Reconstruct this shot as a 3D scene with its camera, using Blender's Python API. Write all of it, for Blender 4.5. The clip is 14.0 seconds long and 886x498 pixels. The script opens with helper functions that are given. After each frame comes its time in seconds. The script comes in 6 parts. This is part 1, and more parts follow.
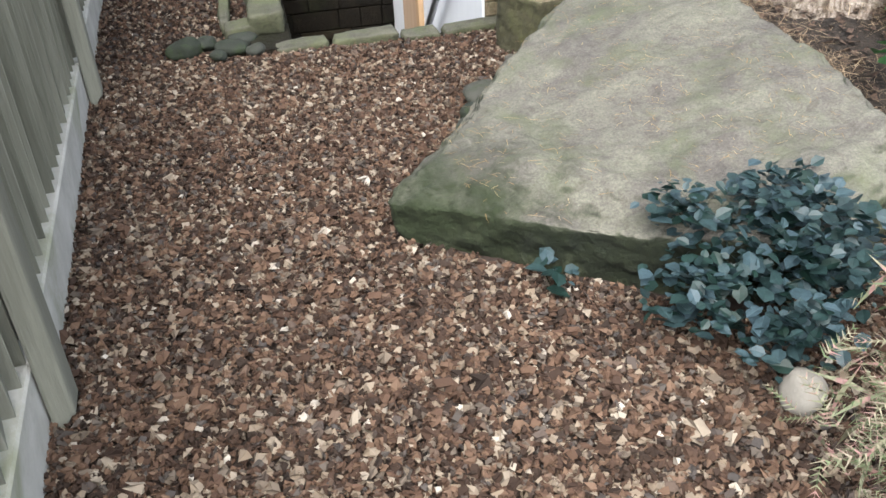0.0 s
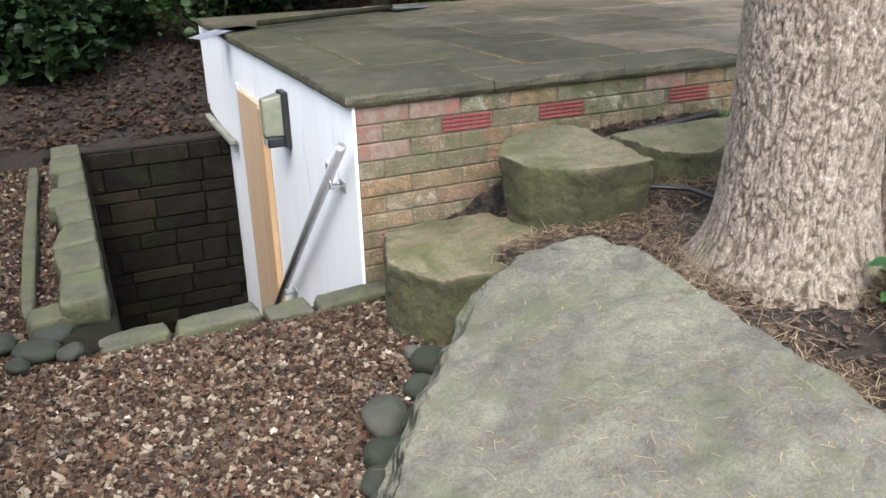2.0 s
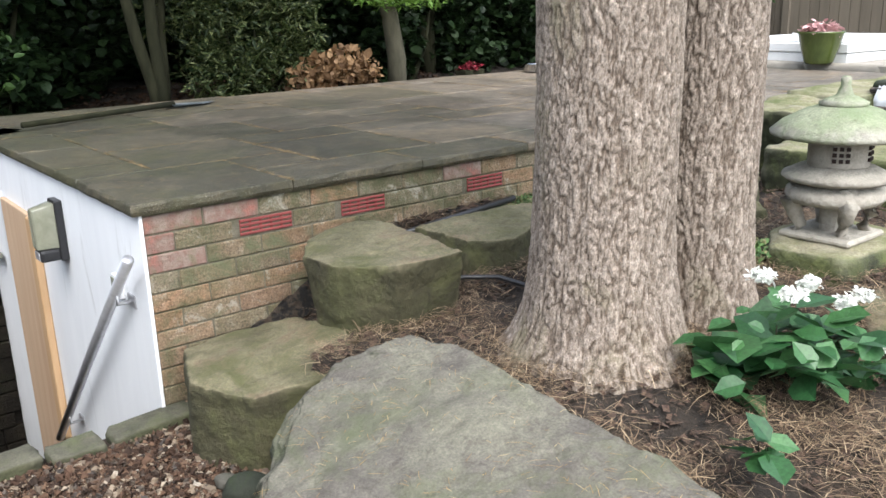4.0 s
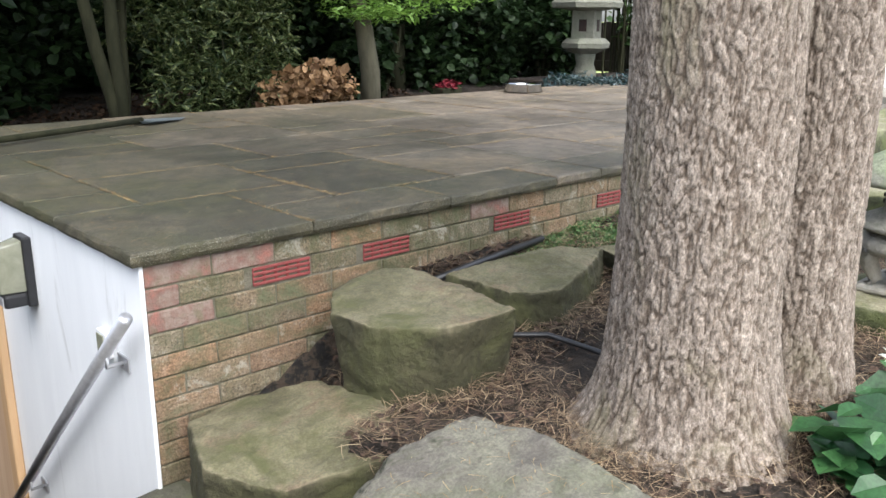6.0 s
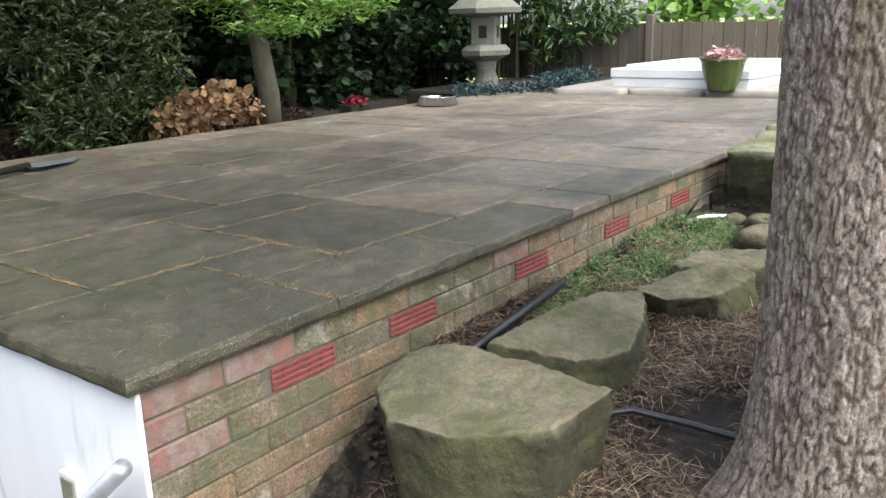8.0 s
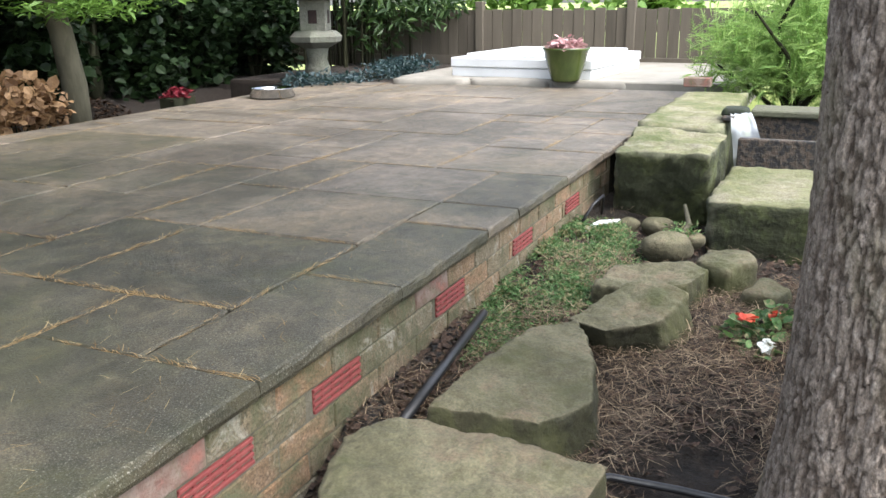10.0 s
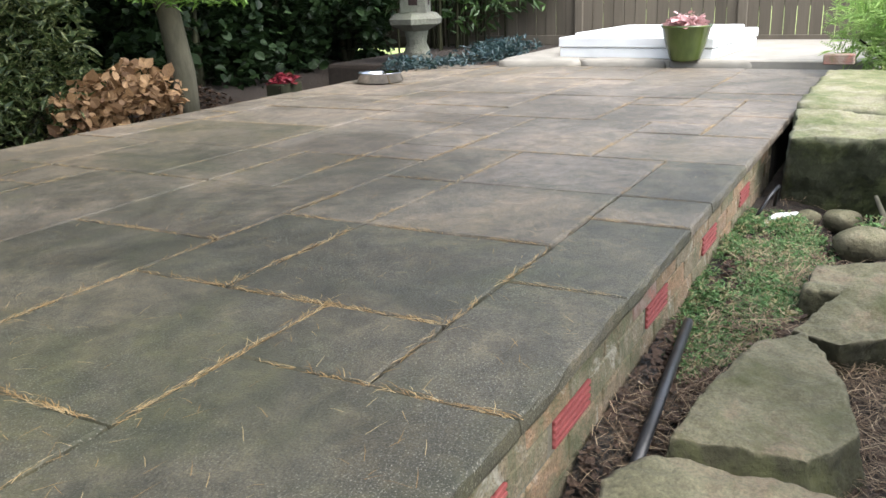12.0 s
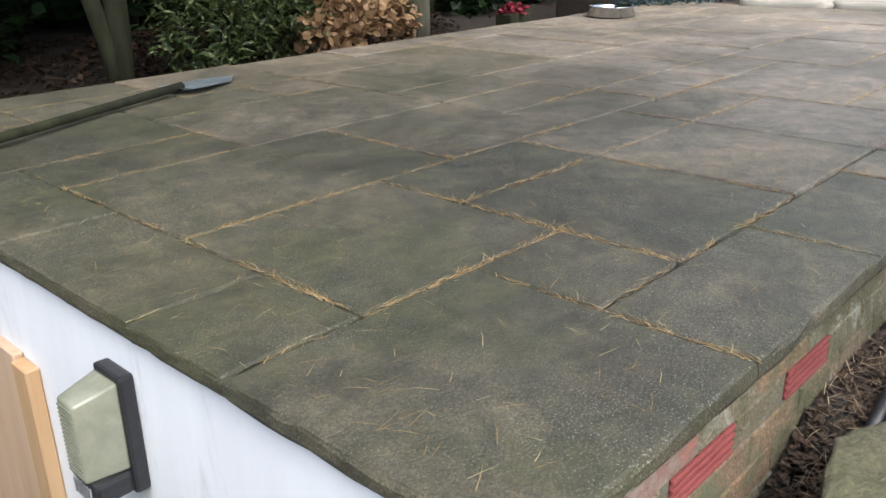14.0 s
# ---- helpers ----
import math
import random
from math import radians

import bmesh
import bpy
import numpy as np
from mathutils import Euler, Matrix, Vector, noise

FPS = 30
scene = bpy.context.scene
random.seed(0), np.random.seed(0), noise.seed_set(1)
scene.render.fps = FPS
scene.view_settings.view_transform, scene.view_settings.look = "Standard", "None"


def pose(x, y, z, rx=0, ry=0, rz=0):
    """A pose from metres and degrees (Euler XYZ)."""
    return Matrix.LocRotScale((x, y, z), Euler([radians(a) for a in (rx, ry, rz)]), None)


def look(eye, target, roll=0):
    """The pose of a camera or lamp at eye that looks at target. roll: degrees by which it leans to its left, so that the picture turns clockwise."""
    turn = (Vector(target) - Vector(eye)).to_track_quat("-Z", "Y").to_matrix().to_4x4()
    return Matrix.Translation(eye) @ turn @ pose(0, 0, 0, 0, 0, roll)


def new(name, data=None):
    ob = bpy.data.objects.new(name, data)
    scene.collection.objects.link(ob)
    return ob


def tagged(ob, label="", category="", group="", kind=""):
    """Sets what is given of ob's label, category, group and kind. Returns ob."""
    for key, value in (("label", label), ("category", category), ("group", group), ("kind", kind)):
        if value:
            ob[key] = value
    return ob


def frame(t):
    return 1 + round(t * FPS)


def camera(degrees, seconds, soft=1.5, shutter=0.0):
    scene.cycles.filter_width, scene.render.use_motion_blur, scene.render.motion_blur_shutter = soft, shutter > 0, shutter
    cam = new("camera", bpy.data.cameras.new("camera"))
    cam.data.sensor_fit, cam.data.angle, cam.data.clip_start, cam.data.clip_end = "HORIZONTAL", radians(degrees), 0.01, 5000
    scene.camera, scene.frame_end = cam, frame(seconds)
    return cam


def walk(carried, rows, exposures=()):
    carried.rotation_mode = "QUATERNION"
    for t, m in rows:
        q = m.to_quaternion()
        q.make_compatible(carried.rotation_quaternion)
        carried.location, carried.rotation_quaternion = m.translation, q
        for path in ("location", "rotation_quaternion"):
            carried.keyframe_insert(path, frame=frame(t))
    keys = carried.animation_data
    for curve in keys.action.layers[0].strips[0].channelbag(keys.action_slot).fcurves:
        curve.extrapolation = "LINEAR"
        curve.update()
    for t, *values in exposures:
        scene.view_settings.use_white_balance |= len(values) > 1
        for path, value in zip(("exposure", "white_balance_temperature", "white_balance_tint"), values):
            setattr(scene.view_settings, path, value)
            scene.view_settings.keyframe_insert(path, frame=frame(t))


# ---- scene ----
cam = camera(55.5, 14.0)
PATH = [
    (0, (-1.085, -4.016, 1.299), (-0.749, -2.357, 0.234), -3.0),
    (0.5, (-1.036, -3.806, 1.299), (-0.654, -2.134, 0.27), -2.4),
    (1, (-1.017, -3.521, 1.283), (-0.564, -1.845, 0.291), -2.9),
    (1.2, (-1.012, -3.364, 1.2), (-0.44, -1.671, 0.303), -2.6),
    (1.5, (-1.025, -3.164, 1.37), (-0.353, -1.491, 0.505), -2.8),
    (2, (-0.985, -3.037, 1.411), (-0.234, -1.33, 0.687), -1.6),
    (2.5, (-0.986, -2.995, 1.458), (-0.091, -1.309, 0.861), -1.8),
    (3, (-0.956, -2.984, 1.462), (0.04, -1.338, 0.917), -2.4),
    (3.5, (-0.956, -2.972, 1.449), (0.146, -1.389, 0.919), -2.4),
    (3.7, (-0.947, -2.944, 1.428), (0.196, -1.394, 0.886), -2.0),
    (5.8, (-0.979, -2.42, 1.467), (0.329, -1.002, 0.938), -0.0),
    (6, (-0.954, -2.336, 1.462), (0.354, -0.917, 0.938), 0.3),
    (6.5, (-0.918, -2.113, 1.46), (0.427, -0.723, 0.951), 0.1),
    (7, (-0.958, -1.893, 1.474), (0.483, -0.618, 0.927), -1.9),
    (7.5, (-0.952, -1.708, 1.477), (0.541, -0.494, 0.931), -0.7),
    (8, (-0.91, -1.528, 1.495), (0.621, -0.348, 0.982), -1.7),
    (8.5, (-0.885, -1.317, 1.508), (0.728, -0.252, 0.995), -3.0),
    (9, (-0.822, -1.17, 1.495), (0.858, -0.225, 0.961), -1.8),
    (9.2, (-0.777, -1.122, 1.501), (0.921, -0.214, 0.961), -1.2),
    (11.3, (-0.576, -0.725, 1.545), (1.205, -0.018, 0.971), -1.8),
    (11.5, (-0.561, -0.648, 1.534), (1.199, 0.115, 0.967), -2.0),
    (12, (-0.586, -0.536, 1.512), (1.085, 0.388, 0.918), -2.0),
    (12.5, (-0.609, -0.502, 1.502), (0.923, 0.596, 0.834), -1.5),
    (13, (-0.631, -0.495, 1.493), (0.805, 0.697, 0.774), -0.9),
    (13.5, (-0.664, -0.495, 1.502), (0.716, 0.758, 0.777), -0.9),
    (14, (-0.669, -0.489, 1.498), (0.69, 0.788, 0.776), -0.9),
]
walk(cam, [(t, look(eye, target, roll)) for t, eye, target, roll in PATH], [(0.0, 1.95, 6250, 9), (1.2, 1.95, 6250, 9), (2.6, 1.85, 6250, 9), (9.0, 1.9, 6250, 9), (11.0, 2.15, 6250, 9), (12.0, 2.1, 6250, 9), (12.8, 1.9, 6250, 9), (14.0, 1.85, 6250, 9)])


# ---------------------------------------------------------------- light
SUN_ELEVATION, SUN_TURN = 58.0, 198.0
world = bpy.data.worlds.new("sky")
scene.world = world
world.use_nodes = True
wn, wl = world.node_tree.nodes, world.node_tree.links
sky = wn.new("ShaderNodeTexSky")
sky.sky_type, sky.sun_disc = "NISHITA", False
sky.sun_elevation, sky.sun_rotation = radians(SUN_ELEVATION), radians(SUN_TURN)
sky.air_density, sky.dust_density, sky.ozone_density = 1.0, 3.0, 1.0
haze = wn.new("ShaderNodeHueSaturation")      # overcast: the sky's blue is mostly veiled
haze.inputs["Saturation"].default_value = 0.45
wl.new(sky.outputs[0], haze.inputs["Color"])
wl.new(haze.outputs[0], wn["Background"].inputs[0])
wn["Background"].inputs[1].default_value = 0.15
sun_data = bpy.data.lights.new("sun", "SUN")
sun_data.energy, sun_data.angle, sun_data.color = 1.6, radians(60), (1.0, 0.96, 0.9)
sun_lamp = new("sun", sun_data)
_a, _e = radians(SUN_TURN), radians(SUN_ELEVATION)
sun_lamp.matrix_world = look((math.sin(_a) * math.cos(_e) * 30, math.cos(_a) * math.cos(_e) * 30, math.sin(_e) * 30), (0, 0, 0))

# ---------------------------------------------------------------- materials
def ramp(nt, stops):
    r = nt.nodes.new("ShaderNodeValToRGB")
    els = r.color_ramp.elements
    while len(els) < len(stops):
        els.new(0.5)
    for el, (at, c) in zip(els, stops):
        el.position, el.color = at, (*c, 1)
    return r


def noise_node(nt, vec, scale, detail=6.0, rough=0.6, distort=0.0):
    n = nt.nodes.new("ShaderNodeTexNoise")
    n.inputs["Scale"].default_value, n.inputs["Detail"].default_value = scale, detail
    n.inputs["Roughness"].default_value, n.inputs["Distortion"].default_value = rough, distort
    nt.links.new(vec, n.inputs["Vector"])
    return n


def blend(nt, fac, a, b, mode="MIX"):
    m = nt.nodes.new("ShaderNodeMix")
    m.data_type, m.blend_type = "RGBA", mode
    if isinstance(fac, float):
        m.inputs[0].default_value = fac
    else:
        nt.links.new(fac, m.inputs[0])
    for sock, v in ((m.inputs[6], a), (m.inputs[7], b)):
        if isinstance(v, tuple):
            sock.default_value = (*v, 1)
        else:
            nt.links.new(v, sock)
    return m.outputs[2]


def surface(name, stops, scale=6.0, rough=0.85, bump=0.3, bump_scale=60.0, metal=0.0, fine=None, stain=None, vary=None,
            vary_amount=0.5, stretch=(1, 1, 1), coords="Object", sheen=0.0, bump_dist=0.01):
    """A material of noise-driven colour at two scales, with stains, per-piece variation and relief."""
    m = bpy.data.materials.new(name)
    m.use_nodes = True
    nt = m.node_tree
    bsdf = nt.nodes["Principled BSDF"]
    if coords == "World":
        vec = nt.nodes.new("ShaderNodeNewGeometry").outputs["Position"]
    else:
        vec = nt.nodes.new("ShaderNodeTexCoord").outputs["Object"]
    if stretch != (1, 1, 1):
        mp = nt.nodes.new("ShaderNodeMapping")
        mp.inputs["Scale"].default_value = stretch
        nt.links.new(vec, mp.inputs[0])
        vec = mp.outputs[0]
    big = noise_node(nt, vec, scale, 8.0, 0.65, 0.3)
    r = ramp(nt, stops)
    nt.links.new(big.outputs[0], r.inputs[0])
    col = r.outputs[0]
    if vary:
        if vary[0] == "object":
            src = nt.nodes.new("ShaderNodeObjectInfo").outputs["Random"]
        else:
            src = nt.nodes.new("ShaderNodeNewGeometry").outputs["Random Per Island"]
        vr = ramp(nt, vary[1])
        vr.color_ramp.interpolation = "LINEAR"
        nt.links.new(src, vr.inputs[0])
        col = blend(nt, vary_amount, col, vr.outputs[0])
    if fine:
        fn = noise_node(nt, vec, fine[0], 3.0, 0.7)
        fr = ramp(nt, ((0.35, (fine[1],) * 3), (0.7, (fine[2],) * 3)))
        nt.links.new(fn.outputs[0], fr.inputs[0])
        col = blend(nt, 1.0, col, fr.outputs[0], "MULTIPLY")
    if stain:
        sn = noise_node(nt, vec, stain[0], 7.0, 0.7, 0.6)
        sr = ramp(nt, ((stain[1], (0, 0, 0)), (stain[2], (1, 1, 1))))
        nt.links.new(sn.outputs[0], sr.inputs[0])
        col = blend(nt, sr.outputs[0], col, stain[3])
    nt.links.new(col, bsdf.inputs["Base Color"])
    bsdf.inputs["Roughness"].default_value, bsdf.inputs["Metallic"].default_value = rough, metal
    if sheen:
        bsdf.inputs["Specular IOR Level"].default_value = sheen
    if bump:
        bn = noise_node(nt, vec, bump_scale, 6.0, 0.65)
        b = nt.nodes.new("ShaderNodeBump")
        b.inputs["Strength"].default_value, b.inputs["Distance"].default_value = bump, bump_dist
        nt.links.new(bn.outputs[0], b.inputs["Height"])
        nt.links.new(b.outputs[0], bsdf.inputs["Normal"])
    return m


def mossy_rock(name, top, moss, side, moss_low=0.45, moss_high=0.6, scale=4.0):
    """Weathered sandstone: pale where the face looks up, algae green with some painted shade on the steep faces, algae
    in patches.
    """
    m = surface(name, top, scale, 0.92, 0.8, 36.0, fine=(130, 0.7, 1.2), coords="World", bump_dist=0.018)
    nt = m.node_tree
    bsdf = nt.nodes["Principled BSDF"]
    old = bsdf.inputs["Base Color"].links[0].from_socket
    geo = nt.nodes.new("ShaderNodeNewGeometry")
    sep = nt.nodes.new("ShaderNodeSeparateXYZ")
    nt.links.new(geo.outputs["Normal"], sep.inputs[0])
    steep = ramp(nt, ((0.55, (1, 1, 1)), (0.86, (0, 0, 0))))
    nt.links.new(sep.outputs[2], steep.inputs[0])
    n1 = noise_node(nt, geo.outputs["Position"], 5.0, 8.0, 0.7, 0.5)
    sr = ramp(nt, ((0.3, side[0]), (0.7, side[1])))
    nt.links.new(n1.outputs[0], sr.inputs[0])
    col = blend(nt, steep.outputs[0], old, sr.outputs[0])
    n3 = noise_node(nt, geo.outputs["Position"], 17.0, 9.0, 0.75, 0.8)
    pr = ramp(nt, ((0.34, (0.72, 0.69, 0.67)), (0.5, (0.97, 0.96, 0.94)), (0.66, (1.16, 1.14, 1.1))))
    nt.links.new(n3.outputs[0], pr.inputs[0])
    col = blend(nt, 1.0, col, pr.outputs[0], "MULTIPLY")
    n2 = noise_node(nt, geo.outputs["Position"], 3.2, 9.0, 0.72, 0.4)
    mr = ramp(nt, ((moss_low, (0, 0, 0)), (moss_high, (1, 1, 1))))
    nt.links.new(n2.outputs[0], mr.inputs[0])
    col = blend(nt, mr.outputs[0], col, moss)
    # Worn edges take a paler stone colour.
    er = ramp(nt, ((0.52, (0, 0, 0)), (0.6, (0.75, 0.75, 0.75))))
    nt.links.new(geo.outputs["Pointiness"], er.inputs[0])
    paleness = blend(nt, 1.0, er.outputs[0], n3.outputs[0], "MULTIPLY")
    col = blend(nt, paleness, col, tuple(min(1.0, 1.25 * c) for c in top[-1][1]))
    # Hollows and creases painted darker, standing in for the shade in them.
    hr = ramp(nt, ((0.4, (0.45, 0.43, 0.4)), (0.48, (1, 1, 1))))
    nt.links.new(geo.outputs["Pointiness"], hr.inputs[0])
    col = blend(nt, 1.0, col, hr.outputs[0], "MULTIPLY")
    nt.links.new(col, bsdf.inputs["Base Color"])
    return m


def leaf_material(name, dark, light, rough=0.45, edge=None, trans=0.25, gloss=0.5):
    m = bpy.data.materials.new(name)
    m.use_nodes = True
    nt = m.node_tree
    bsdf = nt.nodes["Principled BSDF"]
    isl = nt.nodes.new("ShaderNodeNewGeometry").outputs["Random Per Island"]
    r = ramp(nt, ((0.0, dark), (0.6, tuple((a + b) / 2 for a, b in zip(dark, light))), (1.0, light)))
    nt.links.new(isl, r.inputs[0])
    pos = nt.nodes.new("ShaderNodeTexCoord").outputs["Object"]
    n = noise_node(nt, pos, 90.0, 2.0)
    fr = ramp(nt, ((0.3, (0.7,) * 3), (0.75, (1.2,) * 3)))
    nt.links.new(n.outputs[0], fr.inputs[0])
    col = blend(nt, 1.0, r.outputs[0], fr.outputs[0], "MULTIPLY")
    if edge:
        n2 = noise_node(nt, pos, 38.0, 3.0)
        er = ramp(nt, ((0.52, (0, 0, 0)), (0.6, (1, 1, 1))))
        nt.links.new(n2.outputs[0], er.inputs[0])
        col = blend(nt, er.outputs[0], col, edge)
    nt.links.new(col, bsdf.inputs["Base Color"])
    bsdf.inputs["Roughness"].default_value, bsdf.inputs["Specular IOR Level"].default_value = rough, gloss
    tr = nt.nodes.new("ShaderNodeBsdfTranslucent")
    nt.links.new(col, tr.inputs["Color"])
    mx = nt.nodes.new("ShaderNodeMixShader")
    mx.inputs[0].default_value = trans
    nt.links.new(bsdf.outputs[0], mx.inputs[1])
    nt.links.new(tr.outputs[0], mx.inputs[2])
    nt.links.new(mx.outputs[0], nt.nodes["Material Output"].inputs["Surface"])
    return m


GRAVEL_STOPS = ((0.0, (0.012, 0.008, 0.006)), (0.25, (0.038, 0.021, 0.014)), (0.48, (0.083, 0.047, 0.03)), (0.66, (0.138, 0.086, 0.056)), (0.77, (0.048, 0.044, 0.042)), (0.9, (0.2, 0.155, 0.11)), (0.985, (0.28, 0.235, 0.18)), (1.0, (0.45, 0.41, 0.35)))
M_GRAVEL = surface("gravel_stone", ((0.3, (0.10, 0.065, 0.045)), (0.7, (0.17, 0.12, 0.085))), 3.0, 0.9, 0.15, 200, vary=("island", GRAVEL_STOPS), vary_amount=0.9, sheen=0.25)
M_GRAVEL_BED = surface("gravel_bed", ((0.3, (0.018, 0.012, 0.008)), (0.7, (0.05, 0.031, 0.022))), 60.0, 0.9, 0.8, 120, coords="World")
M_SOIL = surface("soil", ((0.3, (0.016, 0.012, 0.009)), (0.55, (0.035, 0.025, 0.017)), (0.75, (0.075, 0.052, 0.034))), 14.0, 0.95, 1.0, 70, coords="World", fine=(120, 0.6, 1.2), bump_dist=0.02)
M_LITTER_SOIL = surface("leaf_litter_soil", ((0.3, (0.05, 0.032, 0.022)), (0.55, (0.10, 0.062, 0.042)), (0.75, (0.15, 0.095, 0.062))), 10.0, 0.95, 1.0, 60, coords="World", fine=(90, 0.5, 1.3), bump_dist=0.02)
M_NEEDLE = surface("dry_needles", ((0.3, (0.17, 0.11, 0.06)), (0.7, (0.33, 0.22, 0.12))), 4.0, 0.8, 0, vary=("island", ((0, (0.02, 0.014, 0.01)), (0.35, (0.085, 0.055, 0.034)), (0.7, (0.22, 0.155, 0.095)), (1, (0.46, 0.36, 0.23)))), vary_amount=0.85)
M_STRAW = surface("yellow_needles", ((0.3, (0.26, 0.16, 0.05)), (0.7, (0.42, 0.28, 0.11))), 4.0, 0.7, 0, vary=("island", ((0, (0.13, 0.07, 0.025)), (0.6, (0.3, 0.185, 0.065)), (1, (0.5, 0.4, 0.22)))), vary_amount=0.8)
# Side colours are algae, taken darker to hold the shade on the boulder's flanks.
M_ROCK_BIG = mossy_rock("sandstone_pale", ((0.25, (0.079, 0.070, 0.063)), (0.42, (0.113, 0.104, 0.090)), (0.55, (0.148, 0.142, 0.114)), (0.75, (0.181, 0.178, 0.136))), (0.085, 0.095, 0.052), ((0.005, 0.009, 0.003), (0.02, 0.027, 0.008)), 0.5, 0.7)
_nt = M_ROCK_BIG.node_tree                      # thick moss on the boulder's low western nose
_bs = _nt.nodes["Principled BSDF"]
_pos = _nt.nodes.new("ShaderNodeNewGeometry").outputs["Position"]
_ds = _nt.nodes.new("ShaderNodeVectorMath")
_ds.operation = "DISTANCE"
_ds.inputs[1].default_value = (-0.8, -2.0, 0.1)
_nt.links.new(_pos, _ds.inputs[0])
_mr = _nt.nodes.new("ShaderNodeMapRange")
_mr.inputs[1].default_value, _mr.inputs[2].default_value, _mr.inputs[3].default_value, _mr.inputs[4].default_value = 0.1, 0.85, 0.34, -0.3
_nt.links.new(_ds.outputs["Value"], _mr.inputs[0])
_ad = _nt.nodes.new("ShaderNodeMath")
_nt.links.new(_mr.outputs[0], _ad.inputs[0])
_nt.links.new(noise_node(_nt, _pos, 7.0, 9.0, 0.72, 0.5).outputs[0], _ad.inputs[1])
_r1 = ramp(_nt, ((0.46, (0, 0, 0)), (0.86, (0.95, 0.95, 0.95))))
_nt.links.new(_ad.outputs[0], _r1.inputs[0])
_nt.links.new(blend(_nt, _r1.outputs[0], _bs.inputs["Base Color"].links[0].from_socket, (0.014, 0.022, 0.005)), _bs.inputs["Base Color"])
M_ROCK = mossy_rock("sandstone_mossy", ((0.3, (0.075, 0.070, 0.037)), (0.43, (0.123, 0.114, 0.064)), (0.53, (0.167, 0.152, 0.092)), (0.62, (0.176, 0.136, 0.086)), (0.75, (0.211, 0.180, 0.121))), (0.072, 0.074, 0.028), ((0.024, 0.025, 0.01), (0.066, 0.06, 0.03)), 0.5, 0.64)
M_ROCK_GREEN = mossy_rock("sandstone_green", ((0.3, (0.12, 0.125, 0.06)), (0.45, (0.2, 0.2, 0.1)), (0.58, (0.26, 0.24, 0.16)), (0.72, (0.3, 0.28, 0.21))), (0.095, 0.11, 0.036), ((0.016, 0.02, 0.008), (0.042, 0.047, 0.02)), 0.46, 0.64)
M_PEBBLE = surface("river_pebble", ((0.3, (0.02, 0.023, 0.017)), (0.7, (0.05, 0.052, 0.041))), 14.0, 0.85, 0.5, 60, vary=("object", ((0, (0.016, 0.022, 0.013)), (0.6, (0.032, 0.036, 0.029)), (1, (0.14, 0.127, 0.108)))), vary_amount=0.6, stain=(6, 0.48, 0.65, (0.03, 0.045, 0.016)), sheen=0.3)
M_BARK = surface("grey_brown_bark", ((0.28, (0.135, 0.108, 0.085)), (0.45, (0.225, 0.185, 0.152)), (0.58, (0.31, 0.262, 0.222)), (0.74, (0.44, 0.39, 0.34))), 60.0, 0.95, 1.0, 130, stretch=(1, 1, 0.6), fine=(190, 0.55, 1.4), stain=(2.2, 0.5, 0.72, (0.15, 0.14, 0.075)), bump_dist=0.008)
_nt = M_BARK.node_tree
_at = _nt.nodes.new("ShaderNodeAttribute")
_at.attribute_name = "plate"
_fr = ramp(_nt, ((0.0, (0.34, 0.29, 0.24)), (0.2, (0.6, 0.55, 0.5)), (0.45, (0.88, 0.86, 0.83)), (0.95, (1.16, 1.14, 1.11))))
_nt.links.new(_at.outputs["Fac"], _fr.inputs[0])
_bs = _nt.nodes["Principled BSDF"]
_nt.links.new(blend(_nt, 1.0, _bs.inputs["Base Color"].links[0].from_socket, _fr.outputs[0], "MULTIPLY"), _bs.inputs["Base Color"])
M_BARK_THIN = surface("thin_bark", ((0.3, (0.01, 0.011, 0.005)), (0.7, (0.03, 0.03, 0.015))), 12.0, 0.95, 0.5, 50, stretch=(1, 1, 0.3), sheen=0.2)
M_MAPLE_BARK = surface("maple_bark", ((0.3, (0.06, 0.055, 0.033)), (0.7, (0.13, 0.115, 0.075))), 12.0, 0.9, 0.4, 50, stretch=(1, 1, 0.3))
